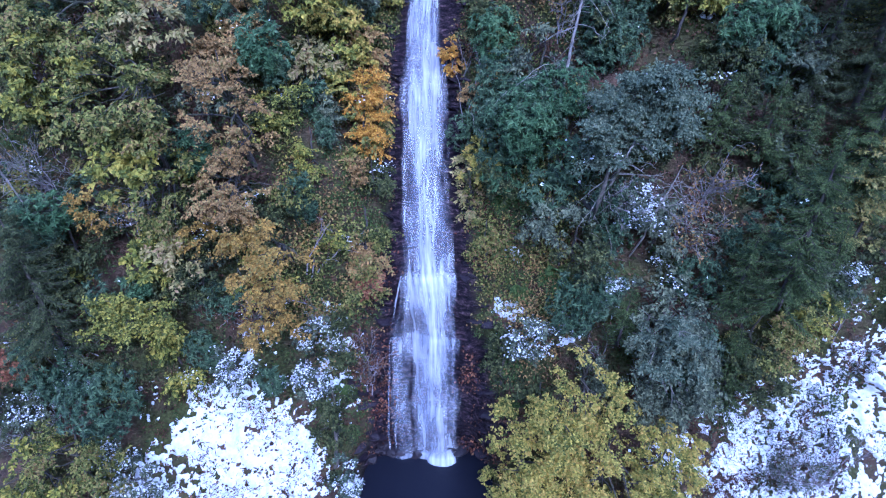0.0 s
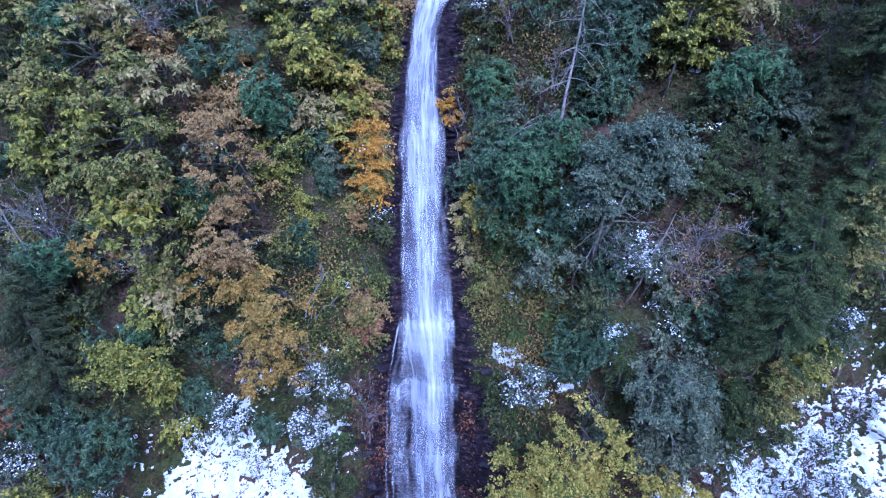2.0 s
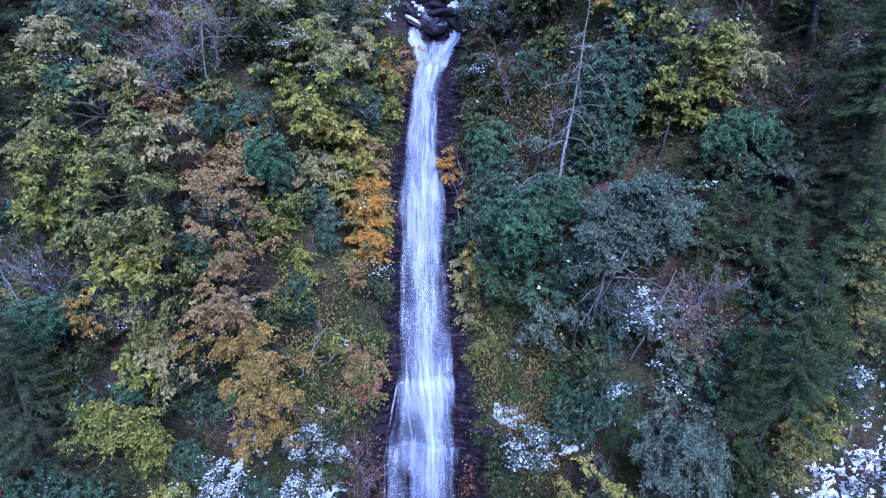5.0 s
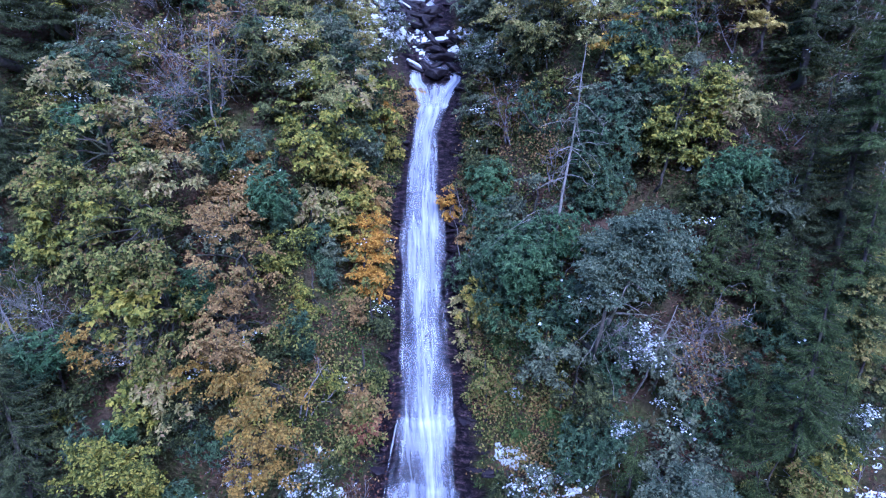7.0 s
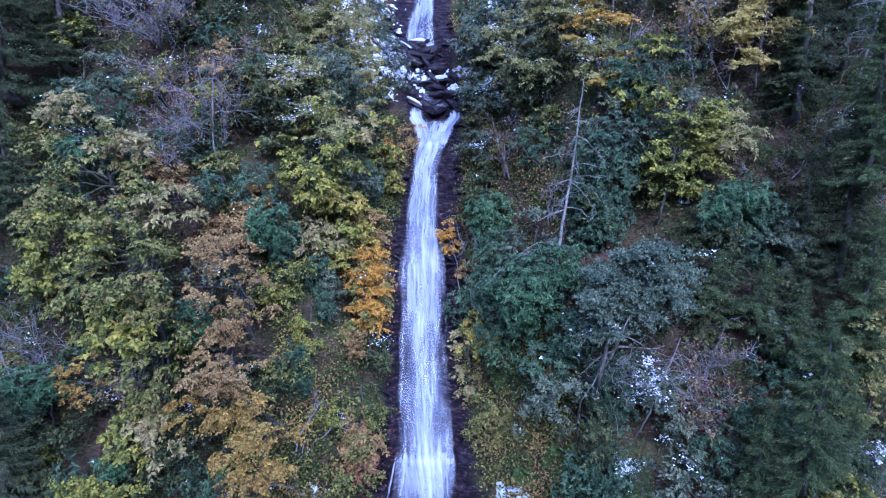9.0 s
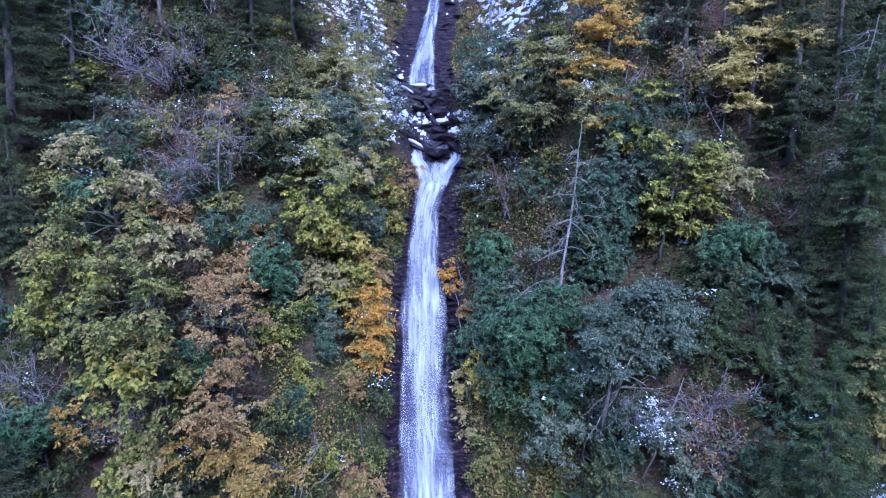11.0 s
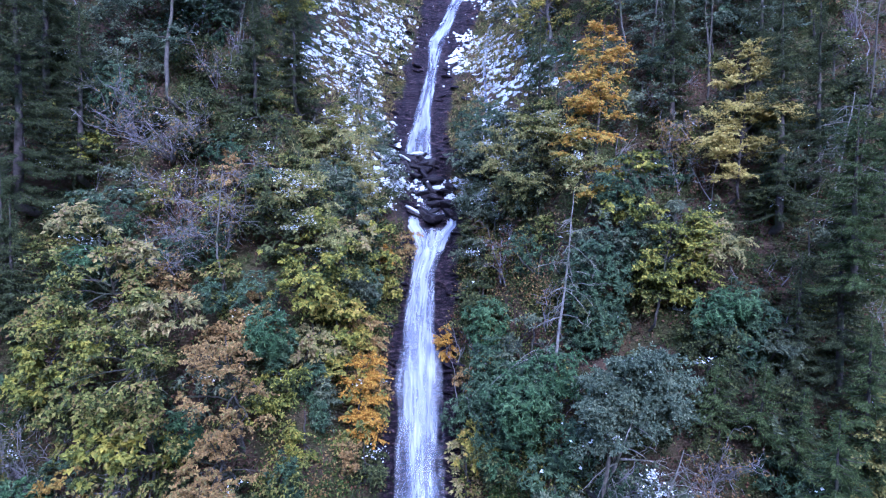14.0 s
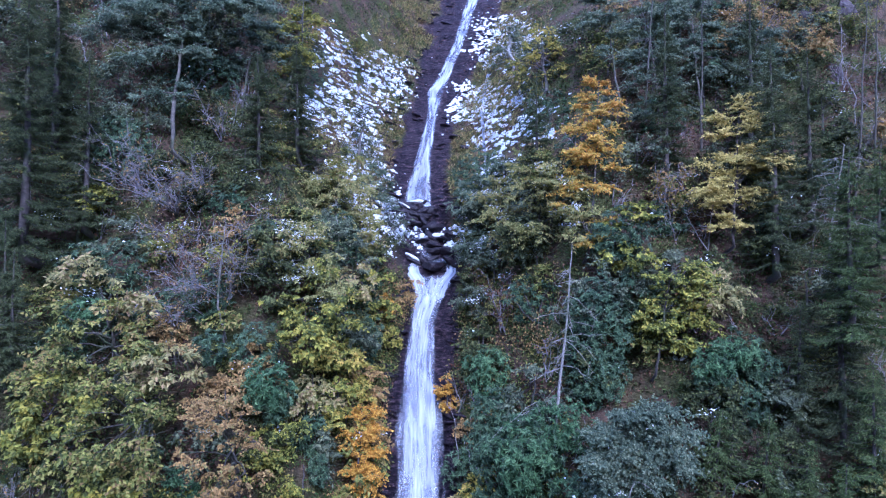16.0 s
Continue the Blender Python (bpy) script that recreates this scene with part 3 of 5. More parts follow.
def clump_leaves(cc, r, n, flat, size, slim, away, droop):
    """Leaves of one clump: flat drooping sprays, blades set alternately along each twig."""
    per = 13
    k = max(4, int(n / per))
    way = rng.normal(0, 1, (k, 3)) * (1, 0.8, flat) + 0.55 * away
    way = unit(way)
    start = cc + rng.normal(0, 0.30, (k, 3)) * (r, r, r * flat)
    run = r * rng.uniform(0.5, 1.25, k)
    side = unit(cross(way, np.array((0, -0.55, 0.85)) + rng.normal(0, 0.25, (k, 3))))
    s = np.linspace(0.08, 1, per)[None, :, None] + rng.normal(0, 0.04, (k, per, 1))
    p = start[:, None] + way[:, None] * run[:, None, None] * s
    p[:, :, 2] -= (droop * run[:, None] * s[:, :, 0] ** 2)
    sign = np.where(np.arange(per) % 2 == 0, 1.0, -1.0)[None, :, None]
    tip = way[:, None] * 0.55 + side[:, None] * sign * 0.85 + rng.normal(0, 0.28, (k, per, 3)) + (0, 0, -0.22 - 0.3 * droop)
    face = cross(side, way)
    face = np.where(face[:, 2:3] < 0, -face, face)
    face = face[:, None] * 0.7 + rng.normal(0, 0.42, (k, per, 3)) + (0, -0.5, 0.25)
    z = size * rng.uniform(0.65, 1.3, k * per)
    return leaves(p.reshape(-1, 3), tip.reshape(-1, 3), unit(face.reshape(-1, 3)), z, z * slim)


def broadleaf(name, label, x, z, w, h, out, mat, leaf=0.13, slim=0.55, flat=0.4, droop=0.25, full=1.0, bark=BARK_GREY, clumps=None, lean=0.0, group="", foot=0.5, snow=0.0, cover=1.55):
    """A tree or shrub on the slope: crown w by h metres round (x, z), standing out from the hill by out metres."""
    top = on_hill(x, z, out)
    low = z - foot * h
    root = on_hill(x + lean, low, -0.25)
    tree = thing(name, root, label, name.replace("_", " ").split(" ")[-1], group)
    crest = top + (0, 0, 0.40 * h)
    stem = wander(root, crest, 12, 0.16)
    thick = 0.022 * h + 0.02
    part("trunk", mesh_of("trunk", *tube(stem, np.linspace(thick, 0.012, 12), 8, 0.06), True), bark, tree)
    rx, ry, rz = w / 2, max(min(w / 2, out + 0.9), 0.35), h / 2
    k = clumps or int(np.clip(w * h * 2.4 + 5, 14, 90))
    pieces, snowed = [], []
    size = 0.47 * (w * h / k) ** 0.5 + 0.1
    per = int(np.clip(cover * full * w * h / (leaf * leaf * slim * 0.55) / k, 12, 900))
    for c in range(k):
        d = unit(rng.normal(0, 1, 3) * (1, 1, 1))
        d[1] = -abs(d[1]) if rng.random() < 0.8 else d[1]
        s = rng.uniform(0.25, 0.92) ** 0.6
        taper = (1.0 if d[2] < 0 else 1.0 - 0.25 * d[2])
        cc = top + d * s * (rx * taper, ry, rz)
        gap = lie(cc[0], cc[2]) - cc[1]
        if gap < 0.12:
            cc[1] -= 0.12 - gap
        at = stem[int(np.clip(4 + 5 * (cc[2] - low) / h + rng.uniform(-2, 1), 2, 10))]
        if c % 3 == 0 or 7 < k < 14:
            limb = wander(at, cc, 7, 0.18, -0.05)
            pieces_l = [tube(limb, np.linspace(thick * 0.35, 0.006, 7), 5)]
            arm = part("limb", mesh_of("limb", *joined(pieces_l), True), bark, tree)
            twigs = []
            for _ in range(3):
                b = limb[rng.integers(3, 6)]
                e = cc + rng.normal(0, size * 0.55, 3)
                twigs.append(tube(wander(b, e, 5, 0.2), np.linspace(thick * 0.12 + 0.004, 0.003, 5), 3))
            if k > 7:
                for v, f in twigs[:2]:
                    part("twig", mesh_of("twig", v, f, True), bark, arm)
        sz = size * rng.uniform(0.7, 1.35)
        pieces.append(clump_leaves(cc, sz, int(per * rng.uniform(0.5, 1.4)), flat, leaf * 1.07, slim, unit(cc - top + (0, -0.2, 0)), droop))
        if snow and rng.random() < snow:
            n = int(rng.integers(12, 60))
            b = cc + rng.normal(0, size * 0.45, (n, 3)) * (1, 1, flat) + (0, -0.05, 0.05)
            s2 = rng.uniform(0.035, 0.11, n)
            snowed.append(leaves(b, rng.normal(0, 1, (n, 3)) * (1, 1, 0.3), unit(np.array((0, -0.5, 1)) + rng.normal(0, 0.3, (n, 3))), s2, s2 * 0.7))
    part("crown", mesh_of("crown", *joined(pieces)), mat, tree)
    if snowed:
        tagged(part("snow", mesh_of("snow", *joined(snowed)), SNOWY, tree, "white snow lying on the leaves"), kind="stuff")
    return tree


def rosettes(name, label, x, z, w, h, out, mat=LAUREL, leaf=0.17, cover=2.2, group="", snow=0.0, bark=BARK_DARK):
    """An evergreen shrub whose long leaves stand in whorls at the shoot ends."""
    top = on_hill(x, z, out)
    root = on_hill(x, z - 0.45 * h, -0.1)
    bush = thing(name, root, label, "shrub", group)
    n = int(cover * w * h / (leaf * leaf * 2.2)) + 6
    d = unit(rng.normal(0, 1, (n, 3)))
    d[:, 1] = -np.abs(d[:, 1])
    lumpy = 1 + 0.5 * fbm(d[:, 0] * 1.7 + x, d[:, 1] * 1.7, d[:, 2] * 1.7 + z, int(abs(x * 10)), 2)
    s = (rng.uniform(0.3, 1.0, n) ** 0.45 * lumpy)[:, None]
    c = top + d * s * (w / 2, max(min(w / 2, out + 0.5), 0.3), h / 2)
    gap = ground(c[:, 0], c[:, 2]) - c[:, 1]
    c[:, 1] -= np.clip(0.1 - gap, 0, None)
    axis = unit(d * 0.7 + (0, -0.5, 0.65) + rng.normal(0, 0.25, (n, 3)))
    a = unit(cross(axis, rng.normal(0, 1, (n, 3))))
    b = cross(axis, a)
    B, T, F = [], [], []
    for k in range(8):
        g = 2 * np.pi * k / 8 + rng.uniform(0, 0.5, n)
        ray = np.cos(g)[:, None] * a + np.sin(g)[:, None] * b
        T.append(ray + axis * rng.uniform(-0.25, 0.35, (n, 1)))
        B.append(c)
        F.append(axis)
    B, T, F = np.concatenate(B), np.concatenate(T), np.concatenate(F)
    L = leaf * rng.uniform(0.6, 1.15, len(B))
    for i in range(0, n, max(1, n // 8)):
        part("stem", mesh_of("stem", *tube(wander(root, c[i], 6, 0.15), np.linspace(0.03, 0.006, 6), 4), True), bark, bush)
    part("foliage", mesh_of("foliage", *leaves(B, T, F, L, L * 0.36, 0.2)), mat, bush)
    if snow:
        k = rng.random(n) < snow
        if k.sum():
            p = c[k] + axis[k] * 0.04
            s2 = rng.uniform(0.06, 0.17, len(p))
            part("snow", mesh_of("snow", *leaves(p - (0.05, 0, 0), rng.normal(0, 1, (len(p), 3)) * (1, 1, 0.2), axis[k], s2, s2 * 0.8)), SNOWY, bush, "white snow lying on the leaves")["kind"] = "stuff"
    return bush


def spruce(name, label, x, low, w, h, out, mat=SPRUCE, group="", dense=1.0, bark=BARK_DARK):
    """A conifer with whorls of drooping boughs; its foot at height low."""
    root = on_hill(x, low, out)
    root[1] = min(root[1], lie(x, low))
    tree = thing(name, root, label, "conifer", group)
    foot = on_hill(x, low, -0.2)
    crest = root + (rng.normal(0, 0.1), -0.25, h)
    stem = np.concatenate((foot[None], wander(root + (0, 0, 0.25), crest, 11, 0.02)))
    part("trunk", mesh_of("trunk", *tube(stem, np.linspace(0.016 * h + 0.02, 0.01, 12), 7, 0.05), True), bark, tree)
    B, T, F, L, boughs = [], [], [], [], []
    zz = 0.06 * h
    while zz < h * 0.99:
        t = zz / h
        r = w / 2 * (1 - t) ** 0.85 * rng.uniform(0.75, 1.15) + 0.06
        at = stem[1] + (crest - stem[1]) * t
        for k in range(int(rng.integers(5, 8))):
            g = rng.uniform(0, 2 * np.pi)
            ro = r * rng.uniform(0.55, 1.1)
            n = max(4, int(ro / 0.022 * dense))
            s = np.linspace(0.12, 1, n)
            way = np.array((math.cos(g), math.sin(g), 0))
            line = at + s[:, None] * ro * way
            line[:, 2] += ro * (-0.42 * s * (1.1 - t) + 0.22 * s ** 3)
            side = np.array((-way[1], way[0], 0))
            if ro > 0.5:
                boughs.append(tube(line[:: max(1, n // 5)], np.linspace(0.018, 0.005, len(line[:: max(1, n // 5)])), 3))
            for sg in (-1, 1):
                j = rng.normal(0, 0.32, (n, 3))
                T.append(unit(way * 0.75 + sg * side * rng.uniform(0.4, 0.9, (n, 1)) + (0, 0, -0.28) + j))
                B.append(line + rng.normal(0, 0.035, (n, 3)))
                F.append(unit(np.array((0, -0.7, 0.9)) + rng.normal(0, 0.35, (n, 3))))
                L.append(np.minimum(0.07 + 0.14 * ro * (1.1 - s), 0.16) * rng.uniform(0.6, 1.3, n))
        zz += 0.13 + 0.14 * (1 - t)
    B, T, F, L = (np.concatenate(a) for a in (B, T, F, L))
    if boughs:
        tagged(part("bough_wood", mesh_of("bough_wood", *joined(boughs), True), bark, tree), kind="stuff")
    part("needles", mesh_of("needles", *leaves(B, T, F, L, np.clip(L * 0.2, 0.017, 0.03), 0.25)), mat, tree)
    return tree


def bare_shrub(name, label, x, z, w, h, out, bark=TWIG, stems=7, group="", leafmat=None, few=0, leaf=0.1, fine=1.0):
    """Leafless stems that fork into fine twigs."""
    root = on_hill(x, z - 0.5 * h, -0.05)
    top = on_hill(x, z, out)
    bush = thing(name, root, label, "shrub" if h < 5 else "tree", group)
    ends = []
    for s in range(stems):
        u = rng.normal(0, 1, 3)
        e = top + unit(u) * (w / 2, max(min(w / 2, out + 0.4), 0.3), h / 2) * rng.uniform(0.5, 1.05)
        e[2] = max(e[2], root[2] + 0.3 * h)
        main = wander(root + rng.normal(0, 0.08, 3), e, 9, 0.22, -0.08)
        bits = [tube(main, np.linspace(0.012 + 0.006 * h, 0.006, 9), 4)]
        for b in range(int(9 * fine)):
            a = main[rng.integers(2, 9)]
            e2 = a + unit(unit(e - root) * 0.5 + rng.normal(0, 0.6, 3)) * rng.uniform(0.15, 0.42) * max(w, h) * 0.6
            side = wander(a, e2, 6, 0.3, 0.04)
            bits.append(tube(side, np.linspace(0.010, 0.004, 6), 3))
            for c in range(3):
                a2 = side[rng.integers(1, 6)]
                e3 = a2 + unit(unit(e2 - a) + rng.normal(0, 0.7, 3)) * rng.uniform(0.1, 0.22) * max(w, h) * 0.5
                bits.append(tube(wander(a2, e3, 3, 0.3), np.linspace(0.007, 0.003, 3), 3))
                ends.append(e3)
        part("stem", mesh_of("stem", *joined(bits), True), bark, bush)
    if few:
        ends = np.array(ends)
        p = ends[rng.integers(0, len(ends), few)] + rng.normal(0, 0.06, (few, 3))
        s2 = leaf * rng.uniform(0.6, 1.2, few)
        part("leaves", mesh_of("leaves", *leaves(p, rng.normal(0, 1, (few, 3)) + (0, 0, -0.6), unit(np.array((0, -0.6, 1)) + rng.normal(0, 0.5, (few, 3))), s2, s2 * 0.6)), leafmat, bush)
    return bush


def fern(x, z, size, mat=FERN):
    root = on_hill(x, z, 0.03)
    f = thing("fern", root, "green fern with arching fronds rooted in the bank", "fern", "ferns")
    for k in range(11):
        g = 2 * np.pi * k / 11 + rng.uniform(-0.2, 0.2)
        way = np.array((math.cos(g), -abs(math.sin(g)) * 0.6 - 0.3, math.sin(g) * 0.8 + 0.15))
        s = np.linspace(0.05, 1, 18)
        line = root + s[:, None] * way * size * 0.55
        line[:, 2] -= 0.25 * size * s ** 2
        side = unit(cross(way, (0, -0.6, 0.8)))
        L = size * 0.17 * np.sin(np.pi * np.clip(s * 0.9 + 0.1, 0, 1)) + 0.015
        both = [leaves(line, np.broadcast_to(side * sg + unit(way) * 0.35, line.shape), np.broadcast_to(np.array((0, -0.5, 0.8)), line.shape), L, 0.035 * size + 0.012) for sg in (-1, 1)]
        part("frond", mesh_of("frond", *joined(both)), mat, f)
    return f


def snag(name, label, x, low, h, out, lean, bark=BARK_PALE, boughs=24, thick=0.06, category="dead tree", foot=-0.1):
    """A dead trunk with bare drooping side branches."""
    root = on_hill(x, low, -0.1)
    crest = on_hill(x, low, out) + (lean, 0, h)
    tree = thing(name, root, label, category)
    stem = wander(on_hill(x, low, foot), crest, 14, 0.05)
    if foot > 0:
        stem = np.concatenate((on_hill(x, low - 0.5 - foot, -0.1)[None], stem[0:1] - (0, 0, 0.25), stem[1:]))
    part("trunk", mesh_of("trunk", *tube(stem, np.linspace(thick, 0.012, len(stem)), 8, 0.07), True), bark, tree)
    for k in range(boughs):
        i = rng.integers(3, 13)
        g = rng.uniform(0, 2 * np.pi)
        r = (0.5 + 1.9 * (1 - i / 14)) * rng.uniform(0.5, 1.15)
        e = stem[i] + (math.cos(g) * r, math.sin(g) * r * 0.6 - 0.2, -r * rng.uniform(-0.1, 0.75))
        line = wander(stem[i], e, 7, 0.15, -0.08)
        bits = [tube(line, np.linspace(0.26 * thick, 0.004, 7), 4)]
        for _ in range(4):
            a = line[rng.integers(2, 7)]
            bits.append(tube(wander(a, a + rng.normal(0, 0.22, 3) + (0, 0, -0.12), 4, 0.2), np.linspace(0.008, 0.003, 4), 3))
        part("branch", mesh_of("branch", *joined(bits), True), bark, tree)
    return tree


def tiered(name, label, x, low, h, out, tiers, mat, leaf=0.1, slim=0.6, lean=0.0, bark=BARK_GREY, thick=0.07, foot=0.2, group="", cover=1.0, droop=0.18, depth=0.7, snow=0.0, flat=0.28):
    """A tree with its trunk in view and flat boughs in storeys: (share of the height, reach to -x, reach to +x, fullness)."""
    root = on_hill(x, low, -0.1)
    tree = thing(name, root, label, "tree", group)
    base = on_hill(x, low + 0.3, foot)
    crest = np.array((x + lean, lie(x, low + 0.55 * h) - out, low + h))
    stem = np.concatenate((root[None], wander(base, crest, 13, 0.05)))
    part("trunk", mesh_of("trunk", *tube(stem, np.linspace(thick, 0.012, 14), 8, 0.06), True), bark, tree)
    pieces, snowed = [], []
    for share, left, right, full in tiers:
        span = left + right
        for k in range(max(5, int(4 * span ** 0.5 * full))):
            a = rng.uniform(-1, 1)
            at = stem[1] + (crest - stem[1]) * min(share + rng.normal(0, 0.035), 0.99)
            reach = (left if a < 0 else right) * (0.35 + 0.65 * abs(a)) * rng.uniform(0.75, 1.1)
            way = unit(np.array((a * 1.25, -depth * (1.1 - abs(a)) * rng.uniform(-0.5, 1.0), rng.uniform(-0.15, 0.45))))
            end = at + way * reach + (0, 0, rng.normal(0, 0.10))
            line = wander(at - (0, 0, 0.12), end, 8, 0.12, -0.06)
            line[:, 2] -= droop * reach * np.linspace(0, 1, 8) ** 2
            limb = part("limb", mesh_of("limb", *tube(line, np.linspace(thick * 0.32, 0.005, 8), 5), True), bark, tree)
            part("twig", mesh_of("twig", *tube(wander(line[4], line[6] + rng.normal(0, 0.2, 3), 5, 0.2), np.linspace(0.009, 0.003, 5), 3), True), bark, limb)
            for c in (3, 5, 7):
                r = 0.16 * reach + 0.22
                n = int(cover * full * 7.5 * r * r / (leaf * leaf * slim) * rng.uniform(0.5, 1.2))
                pieces.append(clump_leaves(line[c] + rng.normal(0, 0.06, 3), r, n, flat, leaf, slim, way, droop))
                if snow and rng.random() < snow:
                    m = int(rng.integers(5, 25))
                    s2 = rng.uniform(0.04, 0.11, m)
                    snowed.append(leaves(line[c] + rng.normal(0, 0.12, (m, 3)) * (1, 1, 0.3) + (0, 0, 0.06), rng.normal(0, 1, (m, 3)) * (1, 1, 0.3), unit(np.array((0, -0.5, 1)) + rng.normal(0, 0.3, (m, 3))), s2, s2 * 0.7))
    part("crown", mesh_of("crown", *joined(pieces)), mat, tree)
    if snowed:
        tagged(part("snow", mesh_of("snow", *joined(snowed)), SNOWY, tree, "white snow lying on the leaves"), kind="stuff")
    return tree


for x, z, w, h, out in (
    (-14.59, 18.54, 4.54, 10.58, 1.00),
    (-14.82, 21.63, 3.25, 9.41, 0.60),
    (-6.19, 23.0, 3.4, 5.4, 0.60),
    (-7.2, 22.4, 3.2, 4.6, 0.50),
    (-12.19, 5.54, 4.21, 5.93, 0.90),
    (-14.57, 2.89, 3.08, 5.32, 0.70),
    (-13.70, 14.30, 2.33, 5.64, 0.60),
    (11.74, 17.91, 2.96, 8.68, 0.40),
    (11.95, 21.60, 2.39, 7.37, 0.40),
    (12.27, 12.68, 3.70, 7.07, 0.50),
    (8.66, 21.59, 2.59, 7.10, 0.30),
    (3.94, 21.85, 2.08, 4.71, 0.60),
    (8.82, 11.95, 1.93, 1.90, 0.40),
    (-13.12, 19.61, 2.71, 7.04, 0.50),
    (13.38, 19.53, 2.43, 6.84, 0.40),
    (11.04, 12.75, 2.70, 4.56, 0.50),
    (-13.43, 14.42, 2.30, 4.59, 0.80),
):
    spruce("spruce", "dark green spruce with drooping boughs on the slope", x, z, w, h, out, SPRUCE, "spruces")

for x, z, w, h, out in (
    (12.10, 15.92, 3.32, 5.88, 2.60),
    (9.80, 7.63, 3.53, 5.82, 2.40),
    (12.22, 9.60, 3.35, 6.08, 1.10),
    (8.10, 11.85, 2.10, 2.31, 0.80),
    (9.53, 11.50, 1.93, 2.52, 0.60),
    (10.45, 10.80, 1.91, 2.60, 0.90),
    (9.01, 6.98, 2.15, 3.39, 1.00),
    (11.99, 6.70, 2.20, 3.66, 0.80),
    (5.63, 5.62, 1.67, 2.63, 0.70),
    (9.21, 3.63, 2.29, 3.51, 0.60),
    (15.1, 18.3, 3.0, 4.3, 1.00),
):
    spruce("spruce", "young mid-green spruce with layered boughs", x, z, w, h, out, SPRUCE_LIGHT, "young spruces")

for x, z, w, h, out in (
    (-10.29, 15.99, 3.68, 4.51, 2.20),
    (-8.78, 13.88, 3.48, 3.72, 2.60),
    (-11.12, 13.69, 2.34, 3.76, 2.00),
    (-8.50, 11.42, 2.76, 4.43, 2.00),
    (-11.79, 14.81, 2.14, 3.44, 1.50),
):
    broadleaf("tree", "tall tree with large olive and yellowing leaves", x, z, w, h, out, OLIVE, 0.118, 0.55, 0.4, 0.4, full=0.62, group="olive leaved trees")

for x, z, w, h, out in (
    (-6.11, 13.31, 2.69, 4.01, 2.60),
    (-6.25, 11.16, 2.73, 2.21, 2.30),
):
    broadleaf("tree", "rust brown autumn tree with fine fading leaves", x, z, w, h, out, BROWN, 0.08, 0.6, 0.35, 0.3, bark=BARK_GREY, full=0.5, clumps=52, foot=0.6, group="rust brown trees")

for x, z, w, h, out in (
    (-5.07, 9.13, 2.48, 2.88, 2.40),
    (-5.40, 7.51, 1.88, 1.89, 2.20),
    (-6.63, 9.88, 2.23, 2.11, 2.00),
    (-10.68, 10.41, 1.56, 1.51, 1.40),
):
    broadleaf("tree", "golden ochre autumn tree with dense small leaves", x, z, w, h, out, OCHRE, 0.09, 0.6, 0.5, 0.3, full=0.8, group="ochre trees")

for x, z, w, h, out in (
    (0.25, 13.80, 0.92, 1.17, 0.50),
):
    broadleaf("tree", "small bright orange beech beside the falls", x, z, w, h, out, ORANGE, 0.085, 0.6, 0.5, 0.2, group="orange beeches")

for x, z, w, h, out in (
    (-4.54, 16.23, 2.41, 2.03, 1.60),
    (-3.51, 15.15, 1.61, 1.61, 1.20),
    (-4.22, 17.32, 3.54, 3.10, 1.60),
    (-2.80, 17.55, 2.48, 2.86, 1.00),
    (-3.65, 14.01, 2.18, 2.01, 0.90),
    (6.61, 20.28, 1.77, 1.19, 1.30),
    (6.36, 18.79, 2.12, 0.95, 1.20),
    (-13.15, 2.24, 3.72, 3.52, 1.20),
    (11.87, 7.13, 2.00, 1.97, 1.00),
):
    broadleaf("tree", "yellow-green maple with layered sprays", x, z, w, h, out, LIME, 0.13, 0.65, 0.45, 0.35, full=0.75, group="yellow-green maples")

for x, z, w, h, out in (
    (4.45, 5.06, 2.98, 3.50, 2.20),
    (3.43, 3.83, 2.84, 3.95, 2.00),
    (2.60, 3.08, 3.26, 4.11, 1.70),
    (5.26, 2.76, 3.58, 3.64, 1.60),
    (6.97, 2.85, 2.91, 3.64, 1.60),
    (1.31, 11.01, 1.07, 1.63, 0.50),
):
    broadleaf("tree", "yellow-leaved tree at the foot of the falls", x, z, w, h, out, YELLOW, 0.09, 0.65, 0.4, 0.25, full=0.9, group="yellow trees")

for x, z, w, h, out in (
    (5.42, 29.57, 3.37, 4.69, 0.80),
):
    broadleaf("tree", "pale yellow spreading tree with layered boughs", x, z, w, h, out, YELLOW, 0.11, 0.6, 0.28, 0.15, full=0.8, bark=BARK_DARK, group="pale yellow trees")

for x, z, w, h, out in (
    (7.04, 5.87, 2.97, 4.27, 1.80),
    (6.46, 6.59, 2.13, 2.21, 1.40),
    (-9.86, 28.30, 3.14, 3.22, 1.20),
    (4.86, 33.85, 2.79, 4.89, 0.50),
    (-4.20, 19.23, 3.23, 3.54, 1.00),
    (3.64, 20.87, 2.49, 2.96, 1.00),
):
    broadleaf("tree", "grey-green leafy tree with a bare pale lower trunk", x, z, w, h, out, SAGE, 0.11, 0.5, 0.35, 0.3, bark=BARK_PALE, group="grey-green trees")

